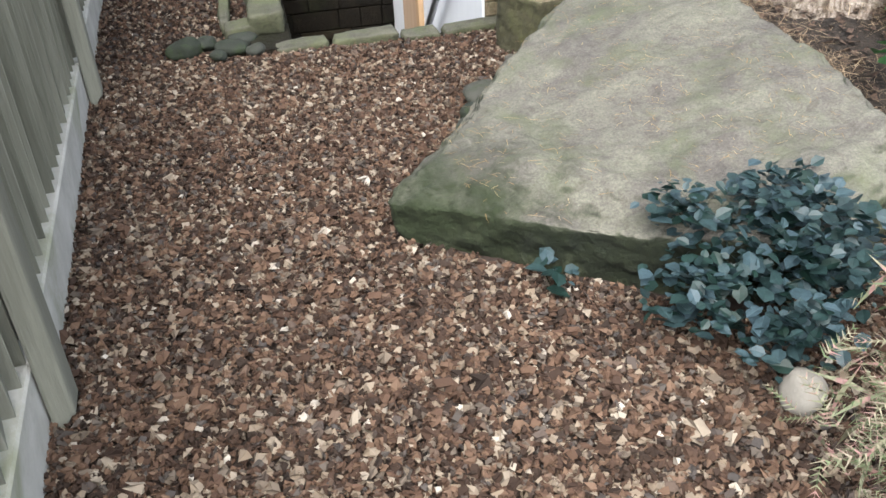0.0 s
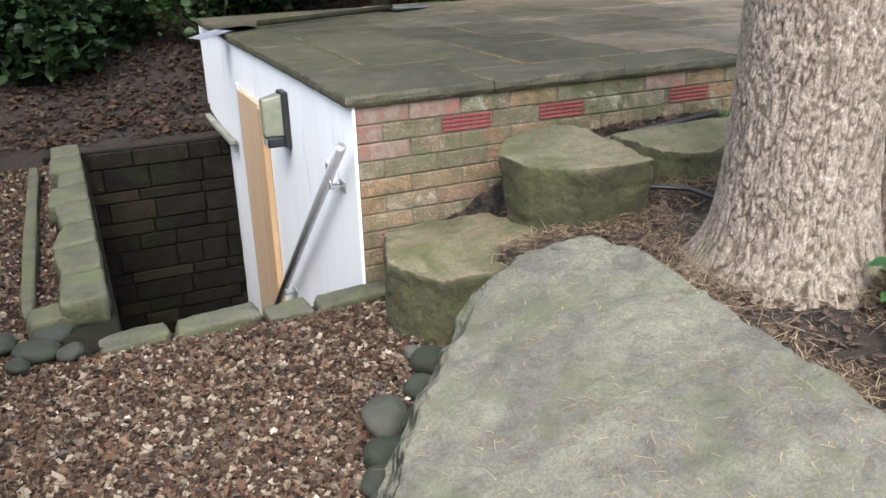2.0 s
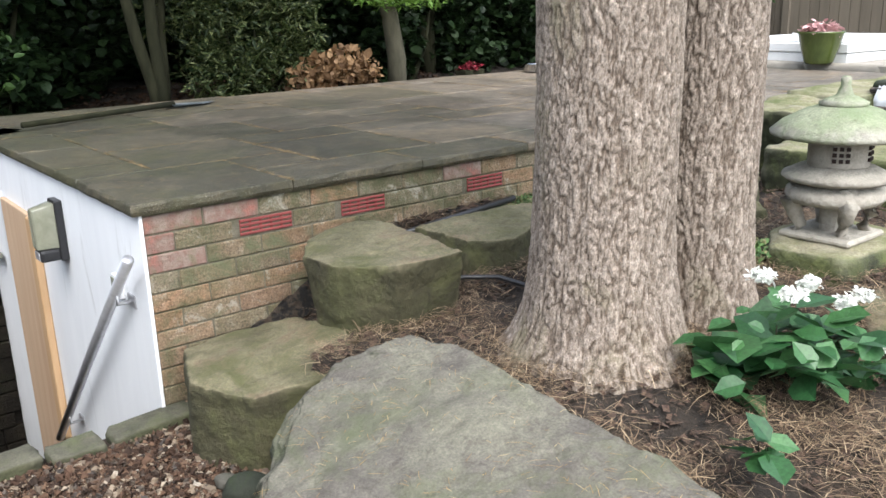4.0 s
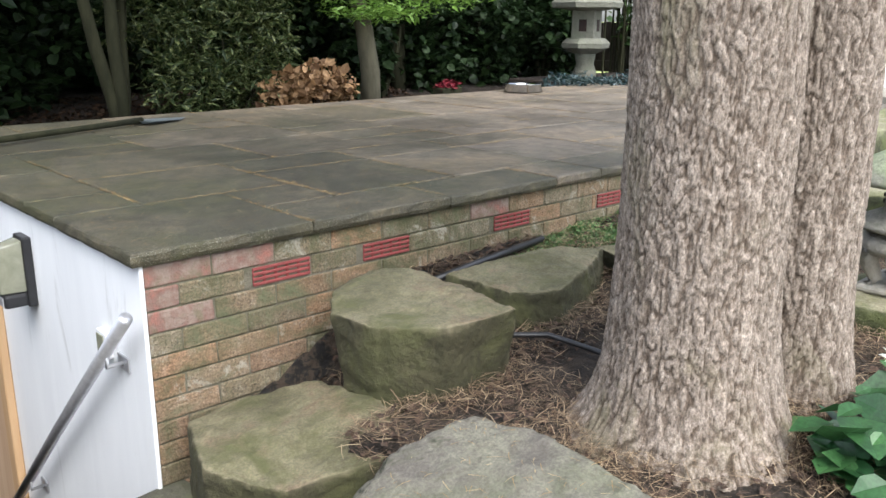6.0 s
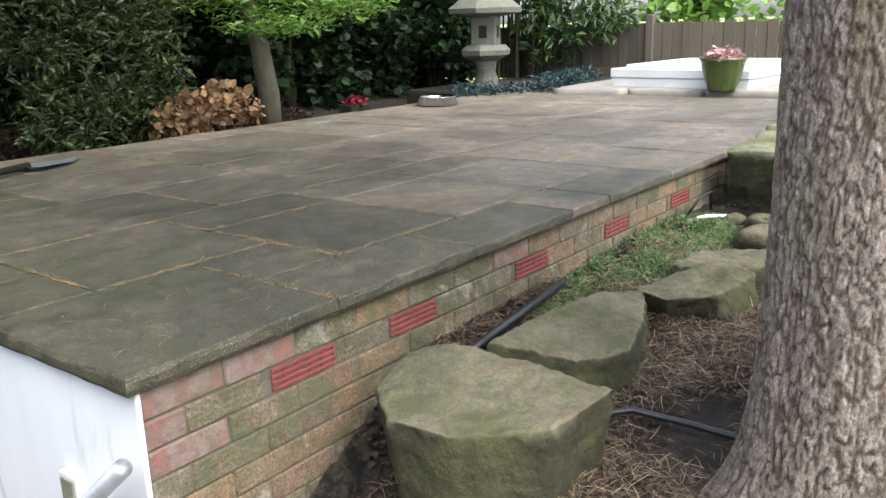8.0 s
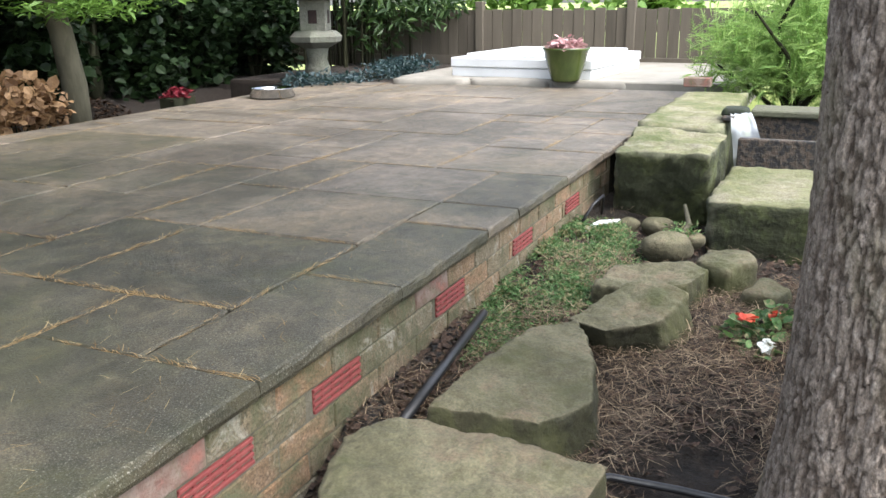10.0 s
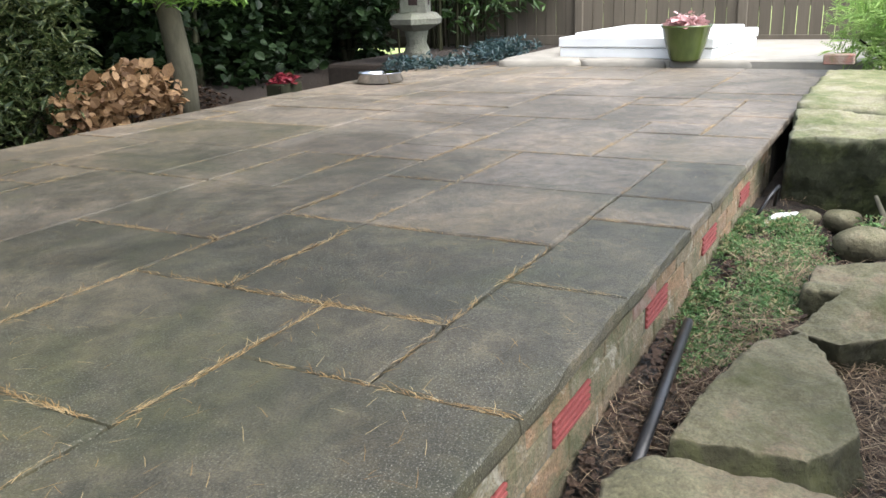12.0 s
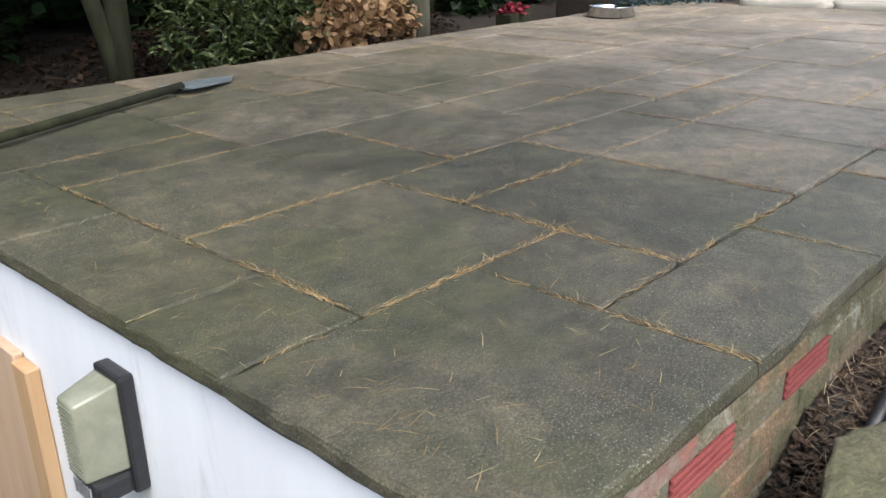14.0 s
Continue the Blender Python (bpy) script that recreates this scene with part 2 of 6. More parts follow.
def slab_material(name, stops, algae, low, high, vary):
    """Worn concrete slab: speckled aggregate, mottling and algae stains."""
    m = surface(name, stops, 4.2, 0.6, 1.0, 150, coords="World", fine=(230, 0.5, 1.5), stain=(1.6, low, high, algae), vary=("object", vary), vary_amount=0.5, bump_dist=0.005, sheen=0.5)
    nt = m.node_tree
    bs = nt.nodes["Principled BSDF"]
    pos = nt.nodes.new("ShaderNodeNewGeometry").outputs["Position"]
    n1, n2 = noise_node(nt, pos, 260.0, 2.0, 0.6), noise_node(nt, pos, 3.0, 4.0, 0.6)
    r1 = ramp(nt, ((0.58, (0, 0, 0)), (0.68, (0.75, 0.75, 0.75))))
    r2 = ramp(nt, ((0.38, (0.15, 0.15, 0.15)), (0.65, (1, 1, 1))))
    nt.links.new(n1.outputs[0], r1.inputs[0])
    nt.links.new(n2.outputs[0], r2.inputs[0])
    speck = blend(nt, 1.0, r1.outputs[0], r2.outputs[0], "MULTIPLY")
    n3 = noise_node(nt, pos, 13.0, 8.0, 0.75, 0.6)
    r3 = ramp(nt, ((0.34, (0.6, 0.6, 0.57)), (0.5, (1.0, 0.99, 0.97)), (0.66, (1.5, 1.42, 1.3))))
    nt.links.new(n3.outputs[0], r3.inputs[0])
    mot = blend(nt, 1.0, bs.inputs["Base Color"].links[0].from_socket, r3.outputs[0], "MULTIPLY")
    n4 = noise_node(nt, pos, 1.1, 6.0, 0.7, 0.8)
    r4 = ramp(nt, ((0.4, (0.62, 0.6, 0.55)), (0.5, (1.0, 1.0, 1.0)), (0.62, (1.3, 1.24, 1.16))))
    nt.links.new(n4.outputs[0], r4.inputs[0])
    mot = blend(nt, 1.0, mot, r4.outputs[0], "MULTIPLY")
    nt.links.new(blend(nt, speck, mot, (0.34, 0.32, 0.26)), bs.inputs["Base Color"])
    return m


# Shaded, middle and lit copies of one slab; the algae thins too.
M_SLAB = slab_material("shaded_algae_paving_slab", ((0.28, (0.027, 0.026, 0.014)), (0.42, (0.052, 0.048, 0.028)), (0.55, (0.082, 0.071, 0.044)), (0.72, (0.137, 0.116, 0.075))), (0.042, 0.042, 0.019), 0.44, 0.6, ((0, (0.034, 0.033, 0.018)), (0.5, (0.06, 0.054, 0.034)), (1, (0.09, 0.077, 0.053))))
M_SLAB_MIDTONE = slab_material("midtone_paving_slab", ((0.28, (0.051, 0.042, 0.027)), (0.42, (0.092, 0.076, 0.051)), (0.55, (0.138, 0.112, 0.079)), (0.72, (0.204, 0.165, 0.120))), (0.055, 0.051, 0.03), 0.47, 0.64, ((0, (0.054, 0.048, 0.033)), (0.5, (0.092, 0.08, 0.059)), (1, (0.13, 0.11, 0.083))))
M_SLAB_LIT_CLEAN = slab_material("lit_clean_paving_slab", ((0.28, (0.062, 0.052, 0.038)), (0.42, (0.11, 0.092, 0.07)), (0.55, (0.16, 0.136, 0.107)), (0.72, (0.23, 0.195, 0.158))), (0.075, 0.065, 0.043), 0.5, 0.68, ((0, (0.08, 0.067, 0.051)), (0.5, (0.128, 0.106, 0.085)), (1, (0.18, 0.148, 0.123))))
M_JOINT = surface("joint_dirt", ((0.3, (0.01, 0.008, 0.006)), (0.55, (0.02, 0.016, 0.011)), (0.75, (0.06, 0.043, 0.025))), 9.0, 0.95, 0.8, 90, coords="World")
BRICK_STOPS = ((0.0, (0.12, 0.11, 0.065)), (0.16, (0.17, 0.15, 0.09)), (0.3, (0.33, 0.16, 0.075)), (0.42, (0.12, 0.105, 0.065)), (0.56, (0.22, 0.2, 0.14)), (0.7, (0.36, 0.19, 0.1)), (0.84, (0.15, 0.135, 0.08)), (1.0, (0.26, 0.14, 0.09)))
M_BRICK = surface("weathered_brick", ((0.3, (0.09, 0.08, 0.045)), (0.46, (0.2, 0.14, 0.085)), (0.58, (0.25, 0.19, 0.13)), (0.72, (0.38, 0.34, 0.27))), 19.0, 0.92, 1.0, 60, coords="World", vary=("object", BRICK_STOPS), vary_amount=0.5, fine=(140, 0.5, 1.45), stain=(5.0, 0.48, 0.66, (0.11, 0.115, 0.06)), bump_dist=0.012)
_nt = M_BRICK.node_tree
_bs = _nt.nodes["Principled BSDF"]
_pos = _nt.nodes.new("ShaderNodeNewGeometry").outputs["Position"]
_n1, _n2 = noise_node(_nt, _pos, 8.0, 9.0, 0.75, 0.8), noise_node(_nt, _pos, 3.4, 8.0, 0.72, 0.6)
_r1 = ramp(_nt, ((0.57, (0, 0, 0)), (0.66, (0.8, 0.8, 0.8))))
_r2 = ramp(_nt, ((0.5, (0, 0, 0)), (0.62, (0.85, 0.85, 0.85))))
_nt.links.new(_n1.outputs[0], _r1.inputs[0])
_nt.links.new(_n2.outputs[0], _r2.inputs[0])
_col = blend(_nt, _r2.outputs[0], _bs.inputs["Base Color"].links[0].from_socket, (0.075, 0.08, 0.036))
_nt.links.new(blend(_nt, _r1.outputs[0], _col, (0.36, 0.34, 0.28)), _bs.inputs["Base Color"])
M_BRICK_RED = surface("flaked_red_brick", ((0.32, (0.3, 0.125, 0.095)), (0.45, (0.2, 0.12, 0.095)), (0.56, (0.25, 0.19, 0.155)), (0.7, (0.16, 0.12, 0.09))), 11.0, 0.9, 0.8, 70, coords="World", stain=(8.0, 0.5, 0.66, (0.13, 0.12, 0.065)), bump_dist=0.01)
M_MORTAR = surface("mortar", ((0.3, (0.085, 0.078, 0.052)), (0.7, (0.19, 0.17, 0.125))), 16.0, 0.95, 0.8, 100, coords="World", stain=(3.0, 0.46, 0.64, (0.085, 0.088, 0.045)), bump_dist=0.012)
M_AIRBRICK = surface("terracotta_red", ((0.3, (0.17, 0.032, 0.03)), (0.7, (0.24, 0.056, 0.05))), 20.0, 0.75, 0.2, 120, stain=(12.0, 0.6, 0.75, (0.2, 0.1, 0.08)))
M_HOLE = surface("dark_hole", ((0.3, (0.012, 0.008, 0.007)), (0.7, (0.03, 0.015, 0.012))), 20.0, 0.95, 0)
# Near-black stone: the shade of the deep stairwell is in its colour.
M_PIT = surface("shaded_pit_stone", ((0.3, (0.004, 0.003, 0.002)), (0.52, (0.01, 0.008, 0.005)), (0.75, (0.036, 0.028, 0.016))), 13.0, 0.92, 0.9, 50, coords="World", vary=("object", ((0, (0.005, 0.004, 0.003)), (0.7, (0.014, 0.011, 0.007)), (1, (0.045, 0.034, 0.02)))), vary_amount=0.55, stain=(2.0, 0.52, 0.72, (0.018, 0.021, 0.008)), bump_dist=0.02, sheen=0.2)
M_COPING = mossy_rock("mossy_coping", ((0.3, (0.06, 0.06, 0.042)), (0.7, (0.115, 0.11, 0.082))), (0.085, 0.096, 0.042), ((0.03, 0.035, 0.016), (0.065, 0.065, 0.034)), 0.46, 0.64, 9.0)
M_WHITE = surface("white_render", ((0.3, (0.72, 0.73, 0.745)), (0.7, (0.8, 0.81, 0.82))), 1.6, 0.7, 0.35, 40, stain=(2.6, 0.6, 0.84, (0.45, 0.45, 0.43)), stretch=(1, 2.6, 0.5), bump_dist=0.005)
M_WHITE_TRIM = surface("white_paint", ((0.3, (0.6, 0.61, 0.62)), (0.7, (0.7, 0.71, 0.72))), 3.0, 0.5, 0.1, 60)
M_PINE = surface("new_pine", ((0.3, (0.38, 0.22, 0.1)), (0.5, (0.46, 0.29, 0.15)), (0.7, (0.52, 0.35, 0.2))), 14.0, 0.65, 0.2, 60, stretch=(1, 1, 0.06))
M_PINE_PALE = surface("pale_pine", ((0.3, (0.45, 0.3, 0.19)), (0.7, (0.55, 0.4, 0.27))), 14.0, 0.7, 0.2, 60, stretch=(1, 1, 0.06), stain=(9.0, 0.7, 0.75, (0.2, 0.1, 0.05)))
M_STEEL = surface("satin_steel", ((0.3, (0.5, 0.5, 0.51)), (0.7, (0.64, 0.64, 0.66))), 20.0, 0.36, 0.05, 100, metal=0.75)
M_CHROME = surface("polished_steel", ((0.3, (0.36, 0.37, 0.38)), (0.7, (0.48, 0.49, 0.5))), 20.0, 0.12, 0.05, 60, metal=1.0)
M_BLACK = surface("black_plastic", ((0.3, (0.012, 0.012, 0.013)), (0.7, (0.025, 0.025, 0.027))), 12.0, 0.4, 0.1, 60)
M_LINER = surface("pond_liner", ((0.3, (0.008, 0.008, 0.008)), (0.46, (0.02, 0.018, 0.016)), (0.55, (0.085, 0.062, 0.043))), 26.0, 0.6, 0.9, 40, bump_dist=0.02)
M_DIFFUSER = surface("yellowed_diffuser", ((0.3, (0.17, 0.175, 0.125)), (0.7, (0.29, 0.29, 0.22))), 9.0, 0.2, 0.1, 40, stain=(9.0, 0.6, 0.75, (0.1, 0.1, 0.07)))
M_FENCE = surface("weathered_fence", ((0.3, (0.075, 0.076, 0.058)), (0.5, (0.165, 0.166, 0.13)), (0.72, (0.3, 0.3, 0.245))), 10.0, 0.9, 0.5, 60, stretch=(1, 1, 0.08), vary=("object", ((0, (0.1, 0.1, 0.075)), (1, (0.27, 0.265, 0.215)))), vary_amount=0.45)
M_FENCE_BROWN = surface("brown_fence", ((0.3, (0.055, 0.046, 0.033)), (0.7, (0.12, 0.1, 0.075))), 10.0, 0.9, 0.4, 60, stretch=(1, 1, 0.08), vary=("object", ((0, (0.055, 0.046, 0.034)), (1, (0.13, 0.11, 0.085)))), vary_amount=0.5)
M_CONCRETE = surface("pale_concrete", ((0.3, (0.33, 0.32, 0.28)), (0.7, (0.5, 0.49, 0.45))), 6.0, 0.9, 0.4, 80, stain=(3.0, 0.5, 0.7, (0.25, 0.26, 0.18)))
M_CONCRETE_PAVE = surface("concrete_paving", ((0.3, (0.18, 0.165, 0.14)), (0.7, (0.27, 0.25, 0.215))), 3.0, 0.85, 0.3, 90, coords="World")
M_LANTERN = mossy_rock("lantern_stone", ((0.3, (0.22, 0.205, 0.17)), (0.7, (0.34, 0.32, 0.275))), (0.25, 0.27, 0.18), ((0.24, 0.22, 0.18), (0.34, 0.31, 0.27)), 0.5, 0.7, 10.0)
M_LANTERN_GREEN = mossy_rock("lantern_stone_mossy", ((0.3, (0.22, 0.25, 0.16)), (0.7, (0.33, 0.36, 0.25))), (0.18, 0.23, 0.12), ((0.26, 0.24, 0.21), (0.36, 0.33, 0.31)), 0.45, 0.62, 10.0)
# Lantern stone darkened to carry the shade of the trees above it.
M_LANTERN_SHADED = mossy_rock("shaded_lantern_stone", ((0.3, (0.1, 0.1, 0.082)), (0.7, (0.17, 0.17, 0.14))), (0.085, 0.1, 0.06), ((0.07, 0.072, 0.056), (0.125, 0.125, 0.1)), 0.5, 0.7, 10.0)
M_GLAZE = surface("green_glaze", ((0.3, (0.035, 0.055, 0.012)), (0.55, (0.075, 0.1, 0.025)), (0.75, (0.12, 0.14, 0.05))), 5.0, 0.18, 0.05, 40, stretch=(1, 1, 0.4), sheen=0.6)
M_SLATE = surface("blue_grey_sheet", ((0.3, (0.16, 0.19, 0.2)), (0.7, (0.24, 0.27, 0.28))), 8.0, 0.45, 0.2, 60)
M_STRIP = surface("pale_plastic_trim", ((0.3, (0.36, 0.38, 0.44)), (0.7, (0.46, 0.48, 0.54))), 5.0, 0.35, 0.1, 50)
M_WATER = bpy.data.materials.new("falling_water")
M_WATER.use_nodes = True
_b = M_WATER.node_tree.nodes["Principled BSDF"]
_b.inputs["Base Color"].default_value, _b.inputs["Roughness"].default_value = (0.75, 0.78, 0.82, 1), 0.15
_b.inputs["Alpha"].default_value = 0.55
M_POND = surface("dark_water", ((0.3, (0.006, 0.007, 0.006)), (0.7, (0.012, 0.013, 0.011))), 5.0, 0.05, 0.1, 12)
M_LEAF_BLUE = leaf_material("blue_green_leaf", (0.007, 0.028, 0.019), (0.052, 0.088, 0.104), 0.5)
M_LEAF_DARK = leaf_material("dark_laurel_leaf", (0.008, 0.019, 0.007), (0.03, 0.056, 0.018), 0.5, None, 0.25, 0.22)
M_LEAF_VARI = leaf_material("variegated_leaf", (0.012, 0.026, 0.007), (0.048, 0.07, 0.02), 0.5, (0.14, 0.155, 0.06), 0.25, 0.3)
M_LEAF_BROWN = leaf_material("dead_leaf", (0.11, 0.055, 0.022), (0.36, 0.22, 0.105), 0.7)
M_LEAF_LIME = leaf_material("lime_leaf", (0.10, 0.2, 0.03), (0.24, 0.4, 0.08), 0.5, None, 0.4)
M_LEAF_FEATHER = leaf_material("golden_conifer", (0.14, 0.28, 0.05), (0.46, 0.62, 0.2), 0.6, None, 0.4)
M_LEAF_GREEN = leaf_material("hydrangea_leaf", (0.02, 0.075, 0.025), (0.065, 0.17, 0.055), 0.42)
M_LEAF_COVER = leaf_material("ground_cover_leaf", (0.045, 0.11, 0.03), (0.17, 0.3, 0.1), 0.65, (0.3, 0.27, 0.14))
M_LEAF_PINK = leaf_material("pink_soft_leaf", (0.1, 0.15, 0.06), (0.33, 0.28, 0.2), 0.65, (0.3, 0.17, 0.15))
M_LEAF_CANOPY = leaf_material("canopy_leaf", (0.02, 0.05, 0.012), (0.07, 0.13, 0.03), 0.5)
M_PETAL_WHITE = leaf_material("white_petal", (0.72, 0.74, 0.68), (0.85, 0.86, 0.82), 0.6)
M_PETAL_RED = leaf_material("red_petal", (0.6, 0.06, 0.03), (0.8, 0.16, 0.08), 0.6)
M_PETAL_PINK = leaf_material("pink_succulent", (0.4, 0.2, 0.2), (0.68, 0.45, 0.45), 0.6)
# Red of the trough flowers, halved to hold the deep shade there.
M_RED = surface("shaded_red", ((0.3, (0.13, 0.012, 0.02)), (0.7, (0.22, 0.02, 0.035))), 8.0, 0.4, 0)
M_LAWN = surface("far_lawn", ((0.3, (0.2, 0.26, 0.07)), (0.7, (0.35, 0.4, 0.13))), 3.0, 0.9, 0.4, 60, coords="World")
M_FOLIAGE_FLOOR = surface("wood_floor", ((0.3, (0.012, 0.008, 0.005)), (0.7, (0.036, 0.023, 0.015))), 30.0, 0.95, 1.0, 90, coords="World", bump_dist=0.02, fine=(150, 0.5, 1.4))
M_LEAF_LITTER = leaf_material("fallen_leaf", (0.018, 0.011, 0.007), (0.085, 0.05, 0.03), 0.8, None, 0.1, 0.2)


# ---------------------------------------------------------------- building helpers
def mesh_of(name, bm, material, smooth=False):
    me = bpy.data.meshes.new(name)
    bm.normal_update()
    bm.to_mesh(me)
    bm.free()
    if material:
        me.materials.append(material)
    if smooth:
        for p in me.polygons:
            p.use_smooth = True
    return me


def part(name, bm, material, parent=None, label="", smooth=False):
    ob = new(name, mesh_of(name, bm, material, smooth))
    if parent is not None:
        ob.parent = parent
    if label:
        ob["label"] = label
    return ob


def thing(name, at, label, category, group="", kind="", turn=0.0):
    ob = new(name)
    ob.empty_display_size = 0.1
    ob.matrix_world = pose(*at, 0, 0, turn)
    return tagged(ob, label, category, group, kind)


def add_box(bm, lo, hi, bevel=0.0, segments=1):
    c = [(a + b) / 2 for a, b in zip(lo, hi)]
    s = [b - a for a, b in zip(lo, hi)]
    r = bmesh.ops.create_cube(bm, size=1.0, matrix=Matrix.Translation(c) @ Matrix.Diagonal((*s, 1)))
    if bevel:
        edges = {e for v in r["verts"] for e in v.link_edges}
        bmesh.ops.bevel(bm, geom=list(edges), offset=bevel, segments=segments, affect="EDGES", profile=0.6)
    return bm


def box(lo, hi, bevel=0.0, segments=1):
    return add_box(bmesh.new(), lo, hi, bevel, segments)


def lathe(profile, seg=32, closed=True):
    """Turn a profile of (radius, z) round the z axis."""
    bm = bmesh.new()
    rings = []
    for r, z in profile:
        rings.append([bm.verts.new((r * math.cos(2 * math.pi * i / seg), r * math.sin(2 * math.pi * i / seg), z)) for i in range(seg)])
    for a, b in zip(rings, rings[1:]):
        for i in range(seg):
            bm.faces.new((a[i], a[(i + 1) % seg], b[(i + 1) % seg], b[i]))
    if closed:
        bm.faces.new(rings[0][::-1])
        bm.faces.new(rings[-1])
    return bm


def tube(points, radii, seg=10, bm=None):
    """A tapered tube along points."""
    bm = bm or bmesh.new()
    pts = [Vector(p) for p in points]
    rings = []
    for i, p in enumerate(pts):
        d = (pts[min(i + 1, len(pts) - 1)] - pts[max(i - 1, 0)]).normalized()
        side = d.orthogonal().normalized() if abs(d.z) > 0.95 else d.cross(Vector((0, 0, 1))).normalized()
        up = side.cross(d)
        r = radii[i] if isinstance(radii, (list, tuple)) else radii
        rings.append([bm.verts.new(p + r * (math.cos(2 * math.pi * k / seg) * side + math.sin(2 * math.pi * k / seg) * up)) for k in range(seg)])
    for a, b in zip(rings, rings[1:]):
        for k in range(seg):
            bm.faces.new((a[k], a[(k + 1) % seg], b[(k + 1) % seg], b[k]))
    bm.faces.new(rings[0][::-1])
    bm.faces.new(rings[-1])
    bmesh.ops.recalc_face_normals(bm, faces=bm.faces)
    return bm


def rough_solid(top, depth_z, spread=0.02, rounds=4, bumps=0.012, soft=2, seed=0, big=0.02, low=None, mid=None):
    """A quarried stone: a top outline of (x, y, z) carried down to depth_z, rounded and roughened."""
    bm = bmesh.new()
    n = len(top)
    c = Vector((sum(p[0] for p in top) / n, sum(p[1] for p in top) / n, 0))
    ups = [bm.verts.new(p) for p in top]
    lows = []
    for k, p in enumerate(top):
        if low:
            lows.append(bm.verts.new((*low[k], depth_z)))
            continue
        d = (Vector((p[0], p[1], 0)) - c)
        q = c + d * (1 + spread / max(d.length, 0.05))
        lows.append(bm.verts.new((q.x, q.y, depth_z)))
    bm.faces.new(ups)
    bm.faces.new(lows[::-1])
    rows = [ups, [bm.verts.new(p) for p in mid], lows] if mid else [ups, lows]
    for a, b in zip(rows, rows[1:]):
        for i in range(n):
            bm.faces.new((a[i], b[i], b[(i + 1) % n], a[(i + 1) % n]))
    bmesh.ops.recalc_face_normals(bm, faces=bm.faces)
    bmesh.ops.triangulate(bm, faces=bm.faces)
    for k in range(rounds):
        bmesh.ops.subdivide_edges(bm, edges=bm.edges, cuts=1, use_grid_fill=True)
        if k == rounds - 2:
            for _ in range(soft):
                bmesh.ops.smooth_vert(bm, verts=bm.verts, factor=0.5, use_axis_x=True, use_axis_y=True, use_axis_z=True)
    bm.normal_update()
    off = Vector((seed * 3.7, seed * 1.9, seed * 5.3))
    for v in bm.verts:
        p = v.co + off
        d = big * noise.fractal(p * 3.0, 1.0, 2.0, 4) + bumps * noise.fractal(p * 14.0, 0.9, 2.0, 5)
        ridge = noise.noise(p * Vector((2.0, 2.0, 11.0)).length * 0 + Vector((p.x * 3, p.y * 3, p.z * 22)))
        v.co += v.normal * (d + 0.35 * bumps * ridge)
    return bm


def stone(name, top, depth_z, material, label, category="rock", seed=0, **kw):
    ob = part(name, rough_solid(top, depth_z, seed=seed, **kw), material)
    for p in ob.data.polygons:
        p.use_smooth = True
    return tagged(ob, label, category)


def soup(name, verts, faces, material, parent=None, label="", category="", kind="", smooth=False):
    """One mesh from arrays of vertices and faces."""
    me = bpy.data.meshes.new(name)
    me.from_pydata(np.asarray(verts).tolist(), [], np.asarray(faces).tolist())
    me.materials.append(material)
    if smooth:
        me.polygons.foreach_set("use_smooth", [True] * len(me.polygons))
    ob = new(name, me)
    if parent is not None:
        ob.parent = parent
    return tagged(ob, label, category, "", kind)


def turns(rng, n, tilt=None):
    """n random rotation matrices; tilt limits the lean from the upright, in radians."""
    yaw = rng.uniform(0, 2 * np.pi, n)
    if tilt is None:
        q = rng.normal(size=(n, 4))
        q /= np.linalg.norm(q, axis=1)[:, None]
        w, x, y, z = q.T
    else:
        lean, to = rng.uniform(0, tilt, n), rng.uniform(0, 2 * np.pi, n)
        a = np.stack([np.cos(lean / 2), np.sin(lean / 2) * np.cos(to), np.sin(lean / 2) * np.sin(to), 0 * lean], 1)
        b = np.stack([np.cos(yaw / 2), 0 * yaw, 0 * yaw, np.sin(yaw / 2)], 1)
        w = a[:, 0] * b[:, 0] - a[:, 3] * b[:, 3]
        x = a[:, 1] * b[:, 0] + a[:, 2] * b[:, 3]
        y = a[:, 2] * b[:, 0] - a[:, 1] * b[:, 3]
        z = a[:, 0] * b[:, 3] + a[:, 3] * b[:, 0]
    m = np.empty((n, 3, 3))
    m[:, 0, 0], m[:, 0, 1], m[:, 0, 2] = 1 - 2 * (y * y + z * z), 2 * (x * y - z * w), 2 * (x * z + y * w)
    m[:, 1, 0], m[:, 1, 1], m[:, 1, 2] = 2 * (x * y + z * w), 1 - 2 * (x * x + z * z), 2 * (y * z - x * w)
    m[:, 2, 0], m[:, 2, 1], m[:, 2, 2] = 2 * (x * z - y * w), 2 * (y * z + x * w), 1 - 2 * (x * x + y * y)
    return m


def scatter(shape_v, shape_f, places, rot, scale):
    """Copies of a small shape at places, turned and scaled, as one set of arrays."""
    shape_v, shape_f = np.asarray(shape_v, float), np.asarray(shape_f)
    scale = np.asarray(scale, float)
    if scale.ndim == 1:
        scale = scale[:, None] * np.ones(3)
    v = np.einsum("nij,nkj->nki", rot, shape_v[None] * scale[:, None]) + np.asarray(places)[:, None]
    f = shape_f[None] + (np.arange(len(places)) * len(shape_v))[:, None, None]
    return v.reshape(-1, 3), f.reshape(-1, shape_f.shape[1])


